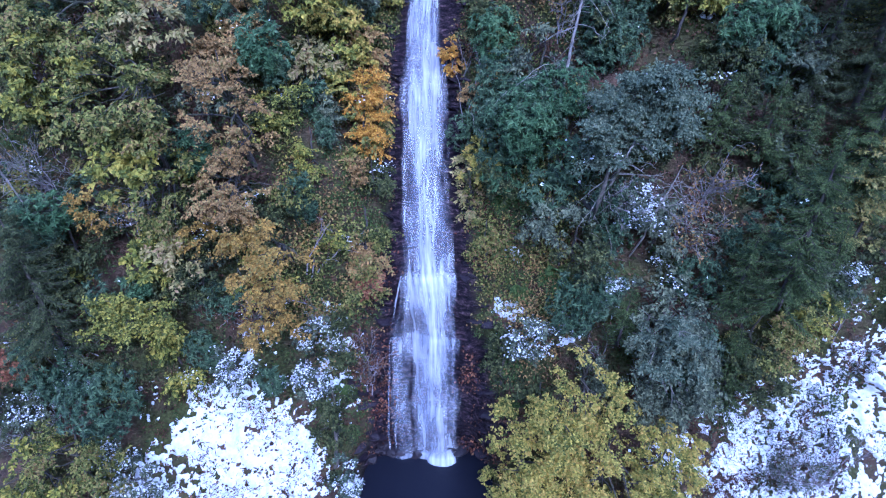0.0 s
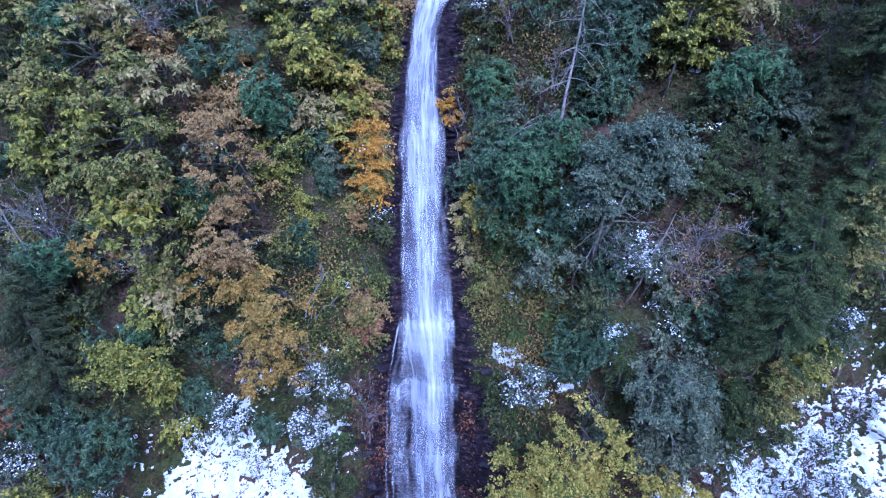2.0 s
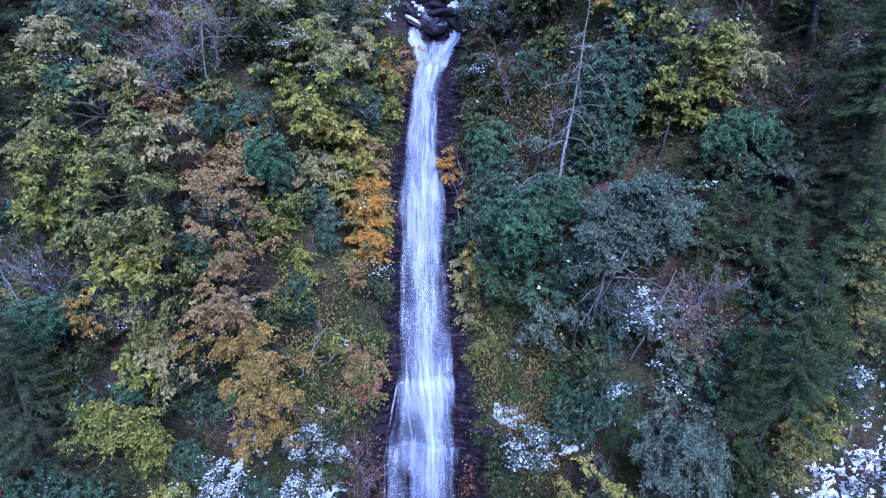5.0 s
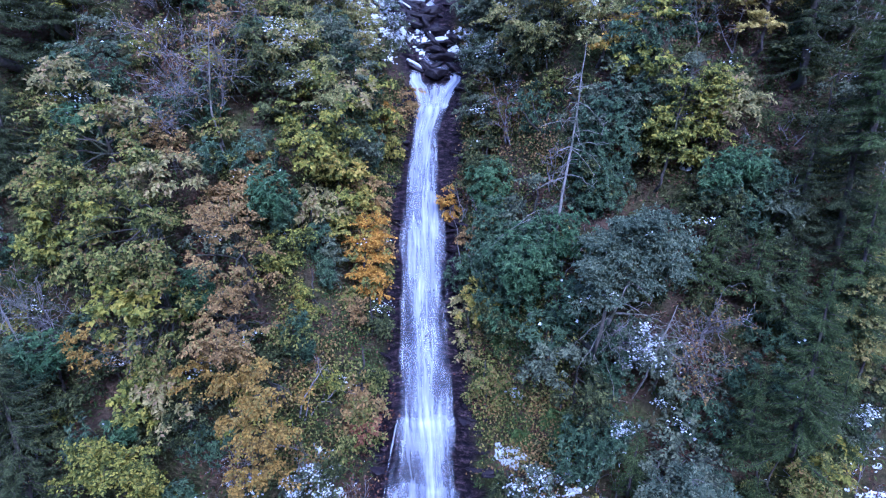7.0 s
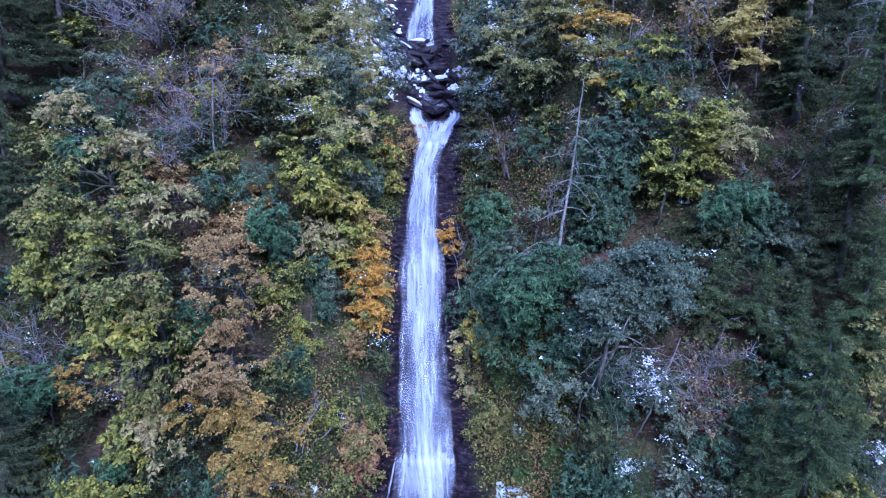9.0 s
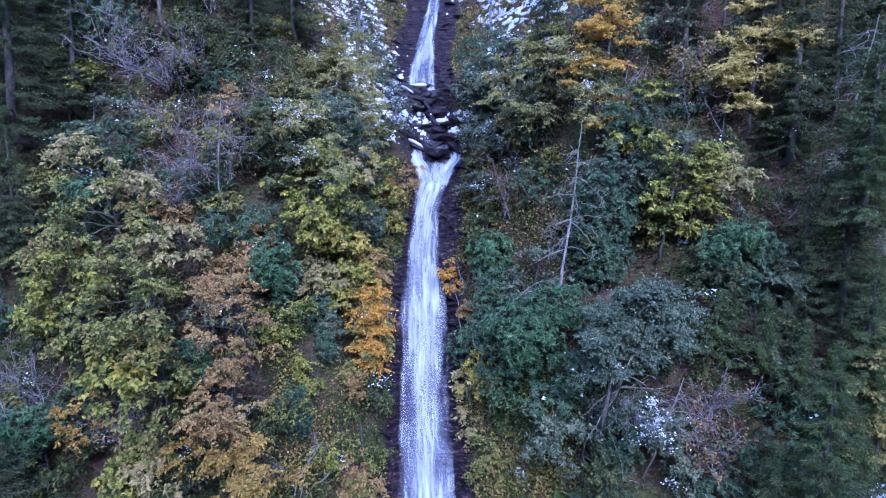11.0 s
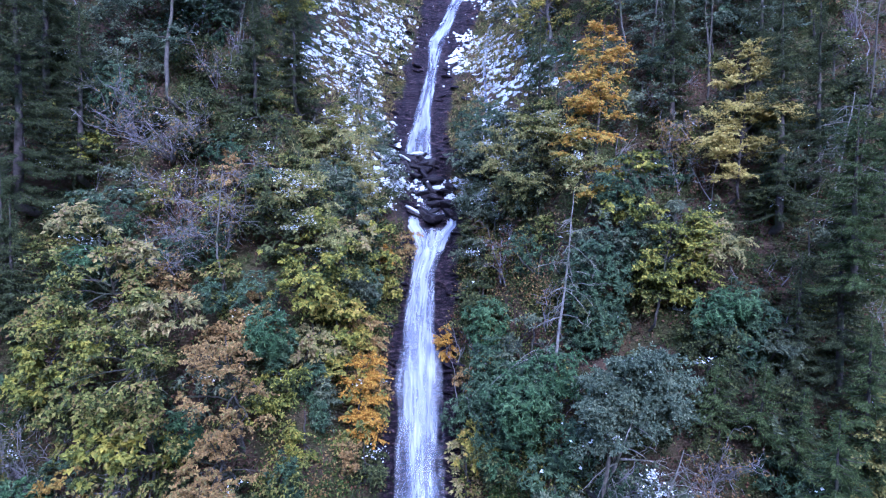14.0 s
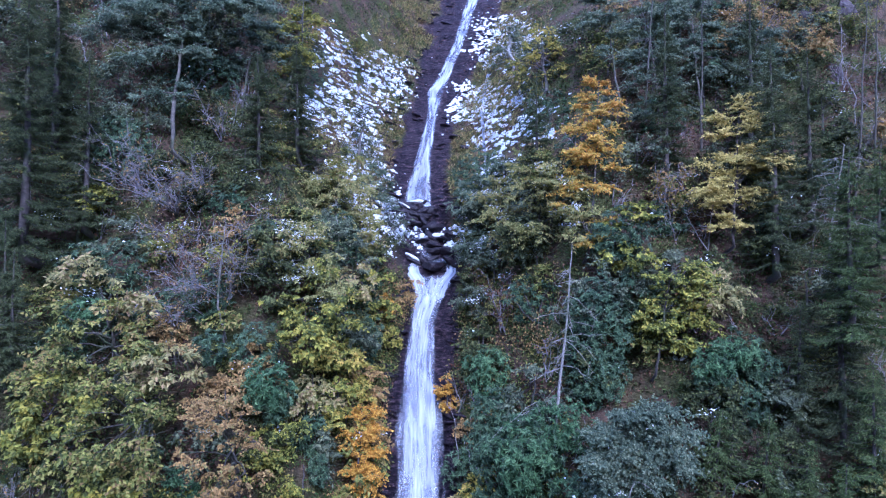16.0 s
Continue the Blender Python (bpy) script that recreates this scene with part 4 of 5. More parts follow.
for x, z, w, h, out in (
    (9.95, 5.45, 2.75, 2.34, 1.00),
    (-3.57, 5.65, 1.72, 2.15, 0.50),
    (4.16, 8.90, 1.96, 2.64, 0.80),
    (1.99, 5.10, 1.16, 2.94, 0.40),
    (-3.85, 2.95, 1.37, 3.74, 0.40),
    (-6.12, 18.98, 2.64, 2.36, 0.90),
    (1.42, 14.58, 1.94, 2.38, 0.60),
    (-8.00, 8.23, 2.20, 2.76, 0.80),
    (-12.77, 8.21, 3.07, 2.94, 1.00),
    (3.32, 19.86, 2.56, 2.46, 0.90),
    (1.22, 17.34, 1.45, 2.60, 0.40),
    (1.69, 15.58, 1.57, 1.79, 0.40),
):
    broadleaf("shrub", "olive-green shrub with small leaves", x, z, w, h, out, GREEN, 0.11, 0.55, 0.45, 0.3, group="green shrubs")

for x, z, w, h, out in (
    (11.34, 7.04, 2.17, 2.40, 1.20),
    (-2.79, 7.36, 1.71, 2.03, 0.40),
    (-5.34, 19.90, 2.62, 2.70, 0.90),
    (-5.61, 23.32, 4.36, 3.36, 1.00),
    (1.71, 18.41, 1.69, 1.65, 0.50),
    (2.16, 16.90, 1.58, 1.55, 0.40),
    (4.10, 22.23, 2.72, 2.52, 1.00),
    (10.14, 6.08, 2.57, 2.52, 0.90),
    (1.42, 8.22, 1.18, 2.23, 0.30),
    (-11.90, 2.66, 3.55, 3.46, 1.00),
):
    broadleaf("shrub", "faded olive shrub on the slope", x, z, w, h, out, OLIVE, 0.10, 0.55, 0.45, 0.3, full=0.8, group="olive shrubs")

for x, z, w, h, out in (
    (2.09, 11.97, 2.41, 2.46, 1.00),
    (1.77, 13.14, 1.72, 2.44, 0.70),
    (3.03, 12.89, 1.93, 2.11, 0.90),
    (5.23, 16.62, 2.38, 3.44, 1.00),
    (4.92, 14.97, 1.85, 2.42, 0.80),
    (8.55, 14.95, 1.4, 1.2, 0.70),
    (10.2, 15.2, 1.6, 1.5, 0.70),
    (4.25, 7.28, 1.82, 2.40, 0.90),
    (-7.32, 15.82, 1.25, 1.07, 1.40),
    (-4.68, 10.36, 1.06, 1.87, 0.60),
    (-5.86, 4.48, 1.15, 1.49, 0.50),
    (-8.21, 5.23, 1.15, 1.71, 0.50),
    (-2.94, 15.82, 1.31, 2.40, 0.50),
    (-12.77, 9.85, 2.28, 1.95, 0.90),
    (-11.19, 4.46, 2.77, 2.94, 1.00),
    (1.98, 22.94, 2.78, 3.38, 0.80),
):
    rosettes("laurel", "dark glossy evergreen laurel with whorled leaves", x, z, w, h, out, group="laurels")

for x, z, w, h, out in (
    (-4.29, 13.00, 1.15, 1.77, 0.50),
    (-10.37, 16.77, 1.44, 1.43, 0.90),
    (-4.33, 19.31, 2.51, 1.83, 0.70),
    (8.22, 5.29, 1.67, 3.10, 0.80),
    (1.52, 12.40, 1.61, 2.27, 0.50),
    (-5.34, 14.32, 1.57, 1.85, 0.80),
    (-12.83, 23.26, 2.44, 2.70, 0.60),
    (-12.90, 5.39, 2.22, 2.84, 0.80),
    (6.24, 19.54, 2.23, 1.97, 0.90),
):
    rosettes("laurel", "dark glossy evergreen laurel with whorled leaves", x, z, w, h, out, group="laurels")

for x, z, w, h, out in (
    (-10.04, 21.80, 5.22, 2.72, 2.20),
    (-11.75, 22.60, 3.04, 2.27, 2.00),
    (-9.10, 21.99, 3.24, 2.05, 2.00),
    (-8.86, 25.23, 3.42, 3.02, 1.00),
    (-9.14, 17.49, 2.72, 2.13, 1.30),
    (-7.60, 18.21, 2.93, 2.33, 1.20),
    (-9.44, 10.28, 2.24, 1.51, 1.20),
    (-12.99, 11.84, 1.89, 3.76, 1.00),
    (8.24, 11.21, 2.22, 2.01, 1.00),
    (16.64, 24.05, 2.96, 3.00, 0.70),
    (8.71, 20.55, 2.30, 2.19, 0.70),
    (-13.16, 6.92, 3.08, 3.10, 1.30),
    (-7.33, 18.91, 3.78, 2.25, 1.40),
    (-8.50, 18.13, 3.15, 1.67, 1.50),
    (-9.50, 19.92, 2.92, 1.93, 1.20),
    (-6.50, 19.90, 2.11, 1.91, 1.20),
):
    bare_shrub("bare_shrub", "purple-grey shrub of fine twigs with few brown leaves", x, z, w, h, out, leafmat=BROWN, few=260, leaf=0.09, group="bare shrubs")

for x, z, w, h, out in (
    (7.57, 9.68, 2.10, 2.54, 0.80),
    (-2.70, 4.58, 1.38, 2.27, 0.30),
    (-8.54, 18.60, 3.00, 2.01, 0.90),
    (8.25, 23.33, 2.17, 1.53, 1.20),
    (2.53, 17.34, 1.75, 2.80, 0.70),
    (-8.42, 26.88, 3.23, 2.78, 0.70),
    (-6.51, 6.51, 1.69, 2.52, 0.60),
):
    bare_shrub("bare_shrub", "bramble with sparse reddish-brown leaves", x, z, w, h, out, leafmat=LITTER, few=700, group="brambles")

for x, z, w, h, out in (
    (-11.37, 18.31, 2.28, 1.19, 1.60),
    (-9.68, 17.11, 1.91, 1.35, 1.70),
    (-8.21, 15.56, 2.53, 1.17, 2.00),
    (-3.48, 18.09, 3.75, 1.61, 1.40),
    (-4.37, 14.28, 2.31, 1.37, 1.00),
    (-8.20, 8.91, 1.68, 2.21, 1.60),
    (3.09, 19.60, 2.38, 1.85, 1.00),
    (9.05, 17.49, 2.16, 1.05, 1.40),
    (0.87, 9.89, 1.00, 2.54, 0.30),
):
    broadleaf("shrub", "drooping shrub with pale ochre leaves", x, z, w, h, out, OCHRE_PALE, 0.15, 0.5, 0.4, 0.5, full=0.7, group="pale ochre shrubs")

for x, z, w, h, out in (
    (-3.51, 15.35, 1.98, 1.19, 1.50),
    (-2.66, 14.30, 1.89, 1.49, 1.00),
    (1.23, 10.84, 1.17, 1.63, 0.80),
    (-3.30, 13.23, 1.98, 1.21, 0.80),
    (-1.96, 15.72, 0.91, 0.80, 0.60),
):
    broadleaf("tree", "yellow-leaved shrub on the slope", x, z, w, h, out, YELLOW, 0.11, 0.65, 0.4, 0.25, group="yellow shrubs")

for x, z, w, h, out in (
    (-10.84, 14.55, 2.80, 2.01, 2.40),
    (-8.92, 11.99, 2.56, 2.19, 2.50),
    (-11.54, 13.57, 1.49, 1.35, 2.20),
    (-9.11, 8.83, 1.33, 1.65, 1.60),
):
    broadleaf("tree", "leafy tree turning yellow-green", x, z, w, h, out, LIME, 0.15, 0.6, 0.42, 0.35, group="turning trees")

for x, z, w, h, out in (
    (-3.05, 15.86, 1.87, 1.23, 1.40),
    (-3.77, 12.24, 0.86, 2.38, 0.70),
    (5.01, 17.13, 2.02, 2.34, 1.00),
    (6.27, 17.84, 1.83, 1.59, 1.00),
    (11.80, 8.23, 1.90, 1.53, 1.00),
    (7.11, 7.24, 2.30, 1.67, 1.40),
    (2.00, 21.49, 2.65, 2.03, 0.90),
    (10.62, 14.06, 1.41, 1.61, 0.90),
    (3.33, 9.91, 2.24, 1.67, 0.90),
):
    broadleaf("shrub", "grey-green shrub with fine leaves", x, z, w, h, out, SAGE, 0.11, 0.5, 0.4, 0.3, group="grey-green shrubs")

for x, z, w, h, out in (
    (2.59, 12.54, 2.35, 2.80, 1.30),
    (3.66, 13.44, 2.16, 2.03, 1.10),
    (1.75, 14.63, 1.89, 2.11, 0.80),
    (1.86, 10.49, 1.41, 1.09, 0.70),
    (-5.49, 14.67, 1.61, 1.99, 1.20),
    (-7.37, 11.96, 1.19, 1.43, 1.40),
    (-11.99, 10.33, 2.37, 1.27, 1.40),
    (-11.30, 16.93, 1.95, 1.21, 1.30),
    (9.35, 15.65, 1.7, 1.3, 0.90),
    (8.42, 15.44, 1.40, 1.21, 1.20),
    (-9.71, 7.84, 0.85, 1.13, 1.00),
):
    rosettes("laurel", "bright green laurel with whorled leaves", x, z, w, h, out, LAUREL_BRIGHT, 0.18, group="bright laurels")

for x, z, w, h, out in (
    (6.04, 10.31, 1.37, 1.83, 1.20),
    (-4.29, 5.93, 1.70, 1.65, 0.60),
    (-7.02, 4.97, 1.53, 1.97, 0.60),
    (2.69, 6.12, 2.45, 1.63, 0.60),
    (-4.54, 4.44, 1.34, 2.01, 0.50),
    (-12.10, 4.77, 1.12, 1.47, 0.80),
    (-10.29, 1.60, 2.11, 1.97, 0.50),
    (-13.82, 3.73, 1.71, 1.79, 0.80),
    (-11.25, 2.43, 1.73, 1.63, 0.60),
    (5.32, 7.78, 1.09, 1.51, 0.80),
    (12.56, 8.24, 1.07, 1.03, 1.00),
    (7.83, 16.77, 0.74, 0.74, 0.50),
    (-4.32, 25.74, 2.18, 4.75, 0.40),
    (-2.25, 20.52, 1.43, 2.58, 0.30),
):
    broadleaf("shrub", "shrub thick with snow on its leaves", x, z, w, h, out, SAGE, 0.11, 0.55, 0.5, 0.3, snow=1.0, full=0.6, group="snowy shrubs")

for x, z, w, h, out in (
    (6.78, 6.92, 2.55, 2.34, 2.20),
):
    broadleaf("tree", "broad pale grey-green tree with an umbrella crown", x, z, w, h, out, SAGE_PALE, 0.095, 0.5, 0.35, 0.3, bark=BARK_PALE, foot=0.9, group="pale grey-green trees")

for x, z, w, h, out in (
    (-4.56, 21.86, 3.68, 2.66, 1.40),
    (-4.97, 19.22, 3.42, 2.19, 1.50),
    (-3.58, 20.15, 2.46, 2.68, 1.00),
    (-4.32, 17.81, 2.58, 1.79, 1.60),
    (3.79, 21.61, 2.85, 2.38, 1.20),
    (3.86, 20.19, 2.53, 1.67, 1.20),
    (2.55, 21.71, 2.02, 2.29, 0.90),
    (-4.44, 22.41, 3.15, 2.38, 1.20),
    (-3.46, 19.93, 2.74, 2.74, 1.20),
):
    broadleaf("shrub", "pale olive shrub at the gorge edge", x, z, w, h, out, FROST, 0.09, 0.5, 0.4, 0.3, full=0.8, snow=0.3, group="gorge shrubs")

for x, z, w, h, out in (
    (1.90, 21.56, 2.81, 2.78, 1.00),
    (2.98, 22.97, 2.50, 2.23, 1.00),
    (1.66, 19.53, 2.05, 2.03, 0.80),
    (3.20, 19.68, 2.23, 1.99, 1.00),
    (-3.46, 22.91, 2.04, 2.64, 0.60),
):
    broadleaf("shrub", "pale grey-green shrub dusted with snow at the gorge", x, z, w, h, out, SAGE_PALE, 0.10, 0.5, 0.4, 0.3, snow=0.25, group="pale gorge shrubs")

for x, z, w, h, out in (
    (-13.98, 5.74, 1.28, 1.63, 1.20),
):
    broadleaf("shrub", "low shrub with rusty red leaves", x, z, w, h, out, RED, 0.11, 0.6, 0.4, 0.3, group="red shrubs")

for x, z, w, h, out in (
    (12.78, 2.56, 3.18, 3.20, 1.00),
    (11.49, 2.05, 2.25, 2.44, 0.80),
    (5.31, 10.67, 2.54, 1.65, 1.60),
    (-13.69, 3.20, 2.45, 2.86, 1.00),
    (-12.27, 11.02, 1.52, 2.86, 1.40),
):
    bare_shrub("bare_shrub", "leafless moss-grey shrub above the snow", x, z, w, h, out, stems=9, leafmat=SAGE, few=900, leaf=0.08, group="mossy bare shrubs")

tiered("tree", "broad grey-green tree with a domed crown over a bare pale trunk", 4.5, 10.0, 4.3, 2.4, ((0.42, 1.0, 0.5, 0.7), (0.60, 1.0, 1.4, 1.1), (0.72, 1.2, 1.8, 1.5), (0.84, 1.0, 1.7, 1.5), (0.95, 0.7, 1.3, 1.4)), SAGE_PALE, 0.095, 0.5, 0.75, BARK_GREY, 0.075, foot=1.3, group="pale grey-green trees", cover=1.25, depth=0.9, snow=0.08, flat=0.45)
tiered("tree", "tall grey-green tree with an umbrella crown on a bare trunk", -10.1, 22.6, 8.2, 1.6, ((0.34, 1.7, 0.5, 0.7), (0.56, 2.9, 1.3, 1.0), (0.72, 3.4, 2.6, 1.2), (0.84, 3.0, 3.2, 1.2), (0.95, 2.2, 2.4, 1.2)), SAGE_PALE, 0.11, 0.5, -0.5, BARK_GREY, 0.10, foot=1.2, group="pale grey-green trees", cover=1.1)
tiered("tree", "grey-green tree with layered boughs on the upper slope", -8.3, 24.2, 6.0, 0.9, ((0.45, 1.2, 1.2, 0.8), (0.65, 1.4, 1.6, 1.0), (0.85, 1.2, 1.2, 1.0)), SAGE_PALE, 0.11, 0.5, 0.1, BARK_GREY, 0.06, group="pale grey-green trees")
tiered("tree", "slender beech turning orange and yellow", 5.15, 18.6, 6.9, 1.7, ((0.14, 0.8, 0.9, 0.9), (0.36, 1.3, 1.2, 1.0), (0.47, 1.5, 1.3, 1.1), (0.58, 1.6, 1.2, 1.1), (0.68, 1.2, 1.2, 1.1), (0.78, 0.9, 1.0, 1.0), (0.88, 0.7, 0.7, 1.0), (0.97, 0.45, 0.45, 1.0)), BEECH, 0.078, 0.6, 0.75, BARK_DARK, 0.06, foot=0.8, group="turning beeches", cover=0.62, droop=0.22)
tiered("tree", "pale yellow tree spreading in flat layered boughs", 10.4, 18.9, 5.7, 1.7, ((0.12, 1.0, 1.0, 0.8), (0.30, 1.5, 1.3, 1.0), (0.44, 2.1, 2.5, 1.2), (0.60, 1.5, 1.9, 1.0), (0.74, 1.2, 1.1, 1.0), (0.88, 0.8, 0.9, 0.8), (0.97, 0.4, 0.5, 0.7)), PALE_YELLOW, 0.082, 0.6, 0.6, BARK_DARK, 0.06, foot=0.8, group="pale yellow trees", cover=0.8, droop=0.12)
tiered("tree", "yellow-green maple with flat layered sprays", 7.0, 14.6, 3.9, 1.6, ((0.30, 0.9, 1.3, 1.1), (0.44, 1.3, 1.6, 1.2), (0.60, 0.7, 1.4, 0.9), (0.76, 1.0, 1.7, 1.0), (0.92, 0.9, 1.4, 1.1)), LIME, 0.11, 0.65, 0.5, BARK_DARK, 0.05, foot=0.6, group="yellow-green maples", cover=0.7)
tiered("tree", "small pale leaved tree reaching over the dark slope", 8.6, 16.2, 1.8, 1.5, ((0.6, 0.4, 1.5, 0.8), (0.9, 0.3, 1.7, 0.9)), OCHRE_PALE, 0.10, 0.6, 0.2, BARK_GREY, 0.03, foot=0.6, group="pale ochre trees", cover=0.7)
tiered("tree", "olive-yellow larch-like tree at the gorge rim", -7.3, 26.4, 6.4, 0.9, ((0.25, 0.9, 1.4, 0.9), (0.42, 1.1, 1.6, 1.0), (0.6, 1.2, 1.8, 1.0), (0.78, 1.4, 1.5, 1.0), (0.94, 1.2, 1.1, 1.0)), LIME, 0.11, 0.5, 0.3, BARK_DARK, 0.06, group="olive-yellow trees")
tiered("tree", "pale yellow-green tree with loose layered boughs", 12.7, 8.2, 4.6, 1.5, ((0.2, 0.9, 1.0, 0.8), (0.38, 1.2, 1.3, 0.9), (0.55, 1.1, 1.4, 1.0), (0.7, 1.2, 1.2, 1.0), (0.84, 0.9, 1.1, 0.9), (0.95, 0.6, 0.9, 0.8)), PALE_LIME, 0.10, 0.6, 0.3, BARK_DARK, 0.05, foot=0.7, group="pale yellow-green trees", cover=0.7)
tiered("tree", "small bright orange beech in flat sprays beside the falls", -2.85, 10.8, 2.7, 1.0, ((0.10, 0.4, 0.7, 0.8), (0.30, 0.6, 0.75, 1.0), (0.52, 0.6, 0.75, 1.0), (0.74, 0.6, 0.7, 1.0), (0.93, 0.4, 0.5, 0.9)), ORANGE, 0.085, 0.6, 0.25, BARK_DARK, 0.035, foot=0.6, group="orange beeches", cover=0.8, flat=0.2)
tiered("tree", "yellow-green maple spreading low over the bank", -9.9, 5.4, 2.3, 1.6, ((0.4, 1.5, 1.3, 0.9), (0.62, 1.7, 1.5, 1.0), (0.82, 1.3, 1.4, 1.0), (0.96, 0.8, 1.0, 0.8)), LIME, 0.105, 0.65, 0.2, BARK_GREY, 0.05, foot=0.7, group="yellow-green maples", cover=0.75)
for x, z, w, h, out in ((1.2, 19.6, 1.2, 1.4, 0.7), (1.6, 20.9, 1.4, 1.5, 0.8), (2.3, 19.4, 1.6, 1.6, 1.0), (-2.6, 21.6, 1.2, 1.5, 0.6), (-3.35, 1.5, 0.9, 1.7, 0.35), (-3.2, 0.9, 0.7, 0.8, 0.3)):
    broadleaf("shrub", "grey-green shrub half covered by fresh snow", x, z, w, h, out, SAGE_PALE, 0.09, 0.55, 0.45, 0.3, full=0.8, snow=0.7, group="snow-dusted shrubs")
for x, low, h, lean in ((7.4, 24.4, 7.6, 0.3), (8.9, 23.8, 6.2, 0.2), (10.9, 24.6, 5.6, 0.1), (13.1, 23.0, 6.2, 0.2), (9.9, 27.2, 5.0, 0.1)):
    tiered("tree", "slim airy grey-green tree with a pale bare trunk", x, low, h, 0.8, ((0.38, 0.9, 1.0, 0.7), (0.54, 1.1, 1.2, 0.9), (0.68, 1.2, 1.2, 1.0), (0.82, 1.1, 1.1, 1.0), (0.95, 0.7, 0.8, 1.0)), SAGE_PALE, 0.10, 0.5, lean, BARK_GREY, 0.05, foot=0.5, group="airy grey-green trees", cover=0.8)
for x, z, w, h, out in ((2.6, 20.5, 2.2, 2.2, 1.6), (4.4, 21.2, 2.3, 2.4, 1.8), (3.5, 22.7, 2.0, 2.0, 1.4), (5.0, 20.0, 1.8, 1.5, 1.6), (1.9, 21.9, 1.5, 1.6, 1.2)):
    broadleaf("shrub", "pale yellow-green shrub with frosted twigs by the gorge", x, z, w, h, out, FROST, 0.085, 0.55, 0.4, 0.3, full=0.7, snow=0.2, group="frosted gorge shrubs")
for x, z, w, h, out, mat in ((-2.55, 7.3, 1.0, 1.0, 0.5, RED), (-2.9, 8.4, 0.8, 0.9, 0.5, BROWN), (-3.0, 10.6, 0.8, 1.1, 0.5, BROWN), (-3.6, 8.8, 0.8, 0.9, 0.6, LIME), (-2.3, 17.0, 0.6, 0.9, 0.4, ORANGE), (0.9, 12.6, 0.5, 0.9, 0.3, BROWN), (-3.9, 11.9, 0.7, 1.2, 0.6, LAUREL), (-4.3, 9.9, 0.6, 0.9, 0.7, LAUREL)):
    if mat == LAUREL:
        rosettes("laurel", "small bright green laurel between rusty shrubs", x, z, w, h, out, mat, 0.15, group="small laurels")
    else:
        broadleaf("shrub", "small rusty shrub clinging to the bank by the falls", x, z, w, h, out, mat, 0.085, 0.6, 0.35, 0.3, full=0.55, group="bank shrubs")
for x, z, w, h, out in ((8.0, 9.5, 2.3, 2.0, 0.9), (8.3, 21.5, 2.0, 1.6, 1.3), (14.2, 29.6, 3.4, 2.2, 0.9)):
    bare_shrub("bare_shrub", "twiggy shrub with sparse rust orange leaves", x, z, w, h, out, leafmat=BROWN, few=600, leaf=0.1, group="rusty twiggy shrubs")

for k, (x, z, s) in enumerate(((17.5, 27.0, 0.55), (17.0, 26.3, 0.4), (19.3, 30.6, 0.7), (17.2, 30.2, 0.6))):
    tagged(lump((x, lie(x, z) + 0.15, z), (s * 0.8, s * 0.8, s * 1.2), 300 + k, OUTCROP, "rock_outcrop", flat=1.0, turn=0.4), "pinkish grey rock outcrop on the wooded slope", "rock", "outcrops")

snag("dead_tree", "bare dead trunk with drooping grey branches", 3.56, 13.5, 5.7, 1.25, 0.62, BARK_PALE, 34, 0.055, foot=1.25)

for x, low, h, out, lean in ((8.6, 24.5, 7.5, 0.8, 0.1), (10.6, 23.2, 7.0, 0.8, -0.15), (-17.5, 22.5, 8.0, 0.8, -0.2), (-6.7, 26.5, 6.5, 0.6, 0.05), (15.6, 20.0, 9.0, 0.8, 0.4), (17.2, 21.5, 8.0, 0.8, -0.3)):
    snag("bare_tree", "slender grey leafless tree on the upper slope", x, low, h, out, lean, BARK_GREY, 14, 0.05, "tree")

for x, low, h, out, lean in ((13.4, 19.2, 3.4, 1.6, 0.3), (-12.7, 10.1, 3.8, 1.7, -0.5), (-7.4, 17.4, 2.6, 1.9, 0.5), (6.2, 9.6, 2.2, 1.4, 0.6)):
    snag("bare_tree", "thin pale bare tree with drooping twigs", x, low, h, out, lean, BARK_PALE, 20, 0.034, "tree", foot=1.1)

snag("leaning_trunk", "pale leaning trunk with bare mossy lower limbs", 4.9, 9.5, 3.3, 1.9, 0.35, BARK_PALE, 18, 0.09, "tree")

FERNS = ((3.72, 7.75), (1.9, 8.3), (-3.6, 3.6), (-3.4, 2.4), (2.3, 4.6), (2.2, 3.4), (2.0, 9.6), (2.6, 7.0))
for k, (x, z) in enumerate(FERNS):
    fern(x, z, 1.25 if k == 0 else 0.85)



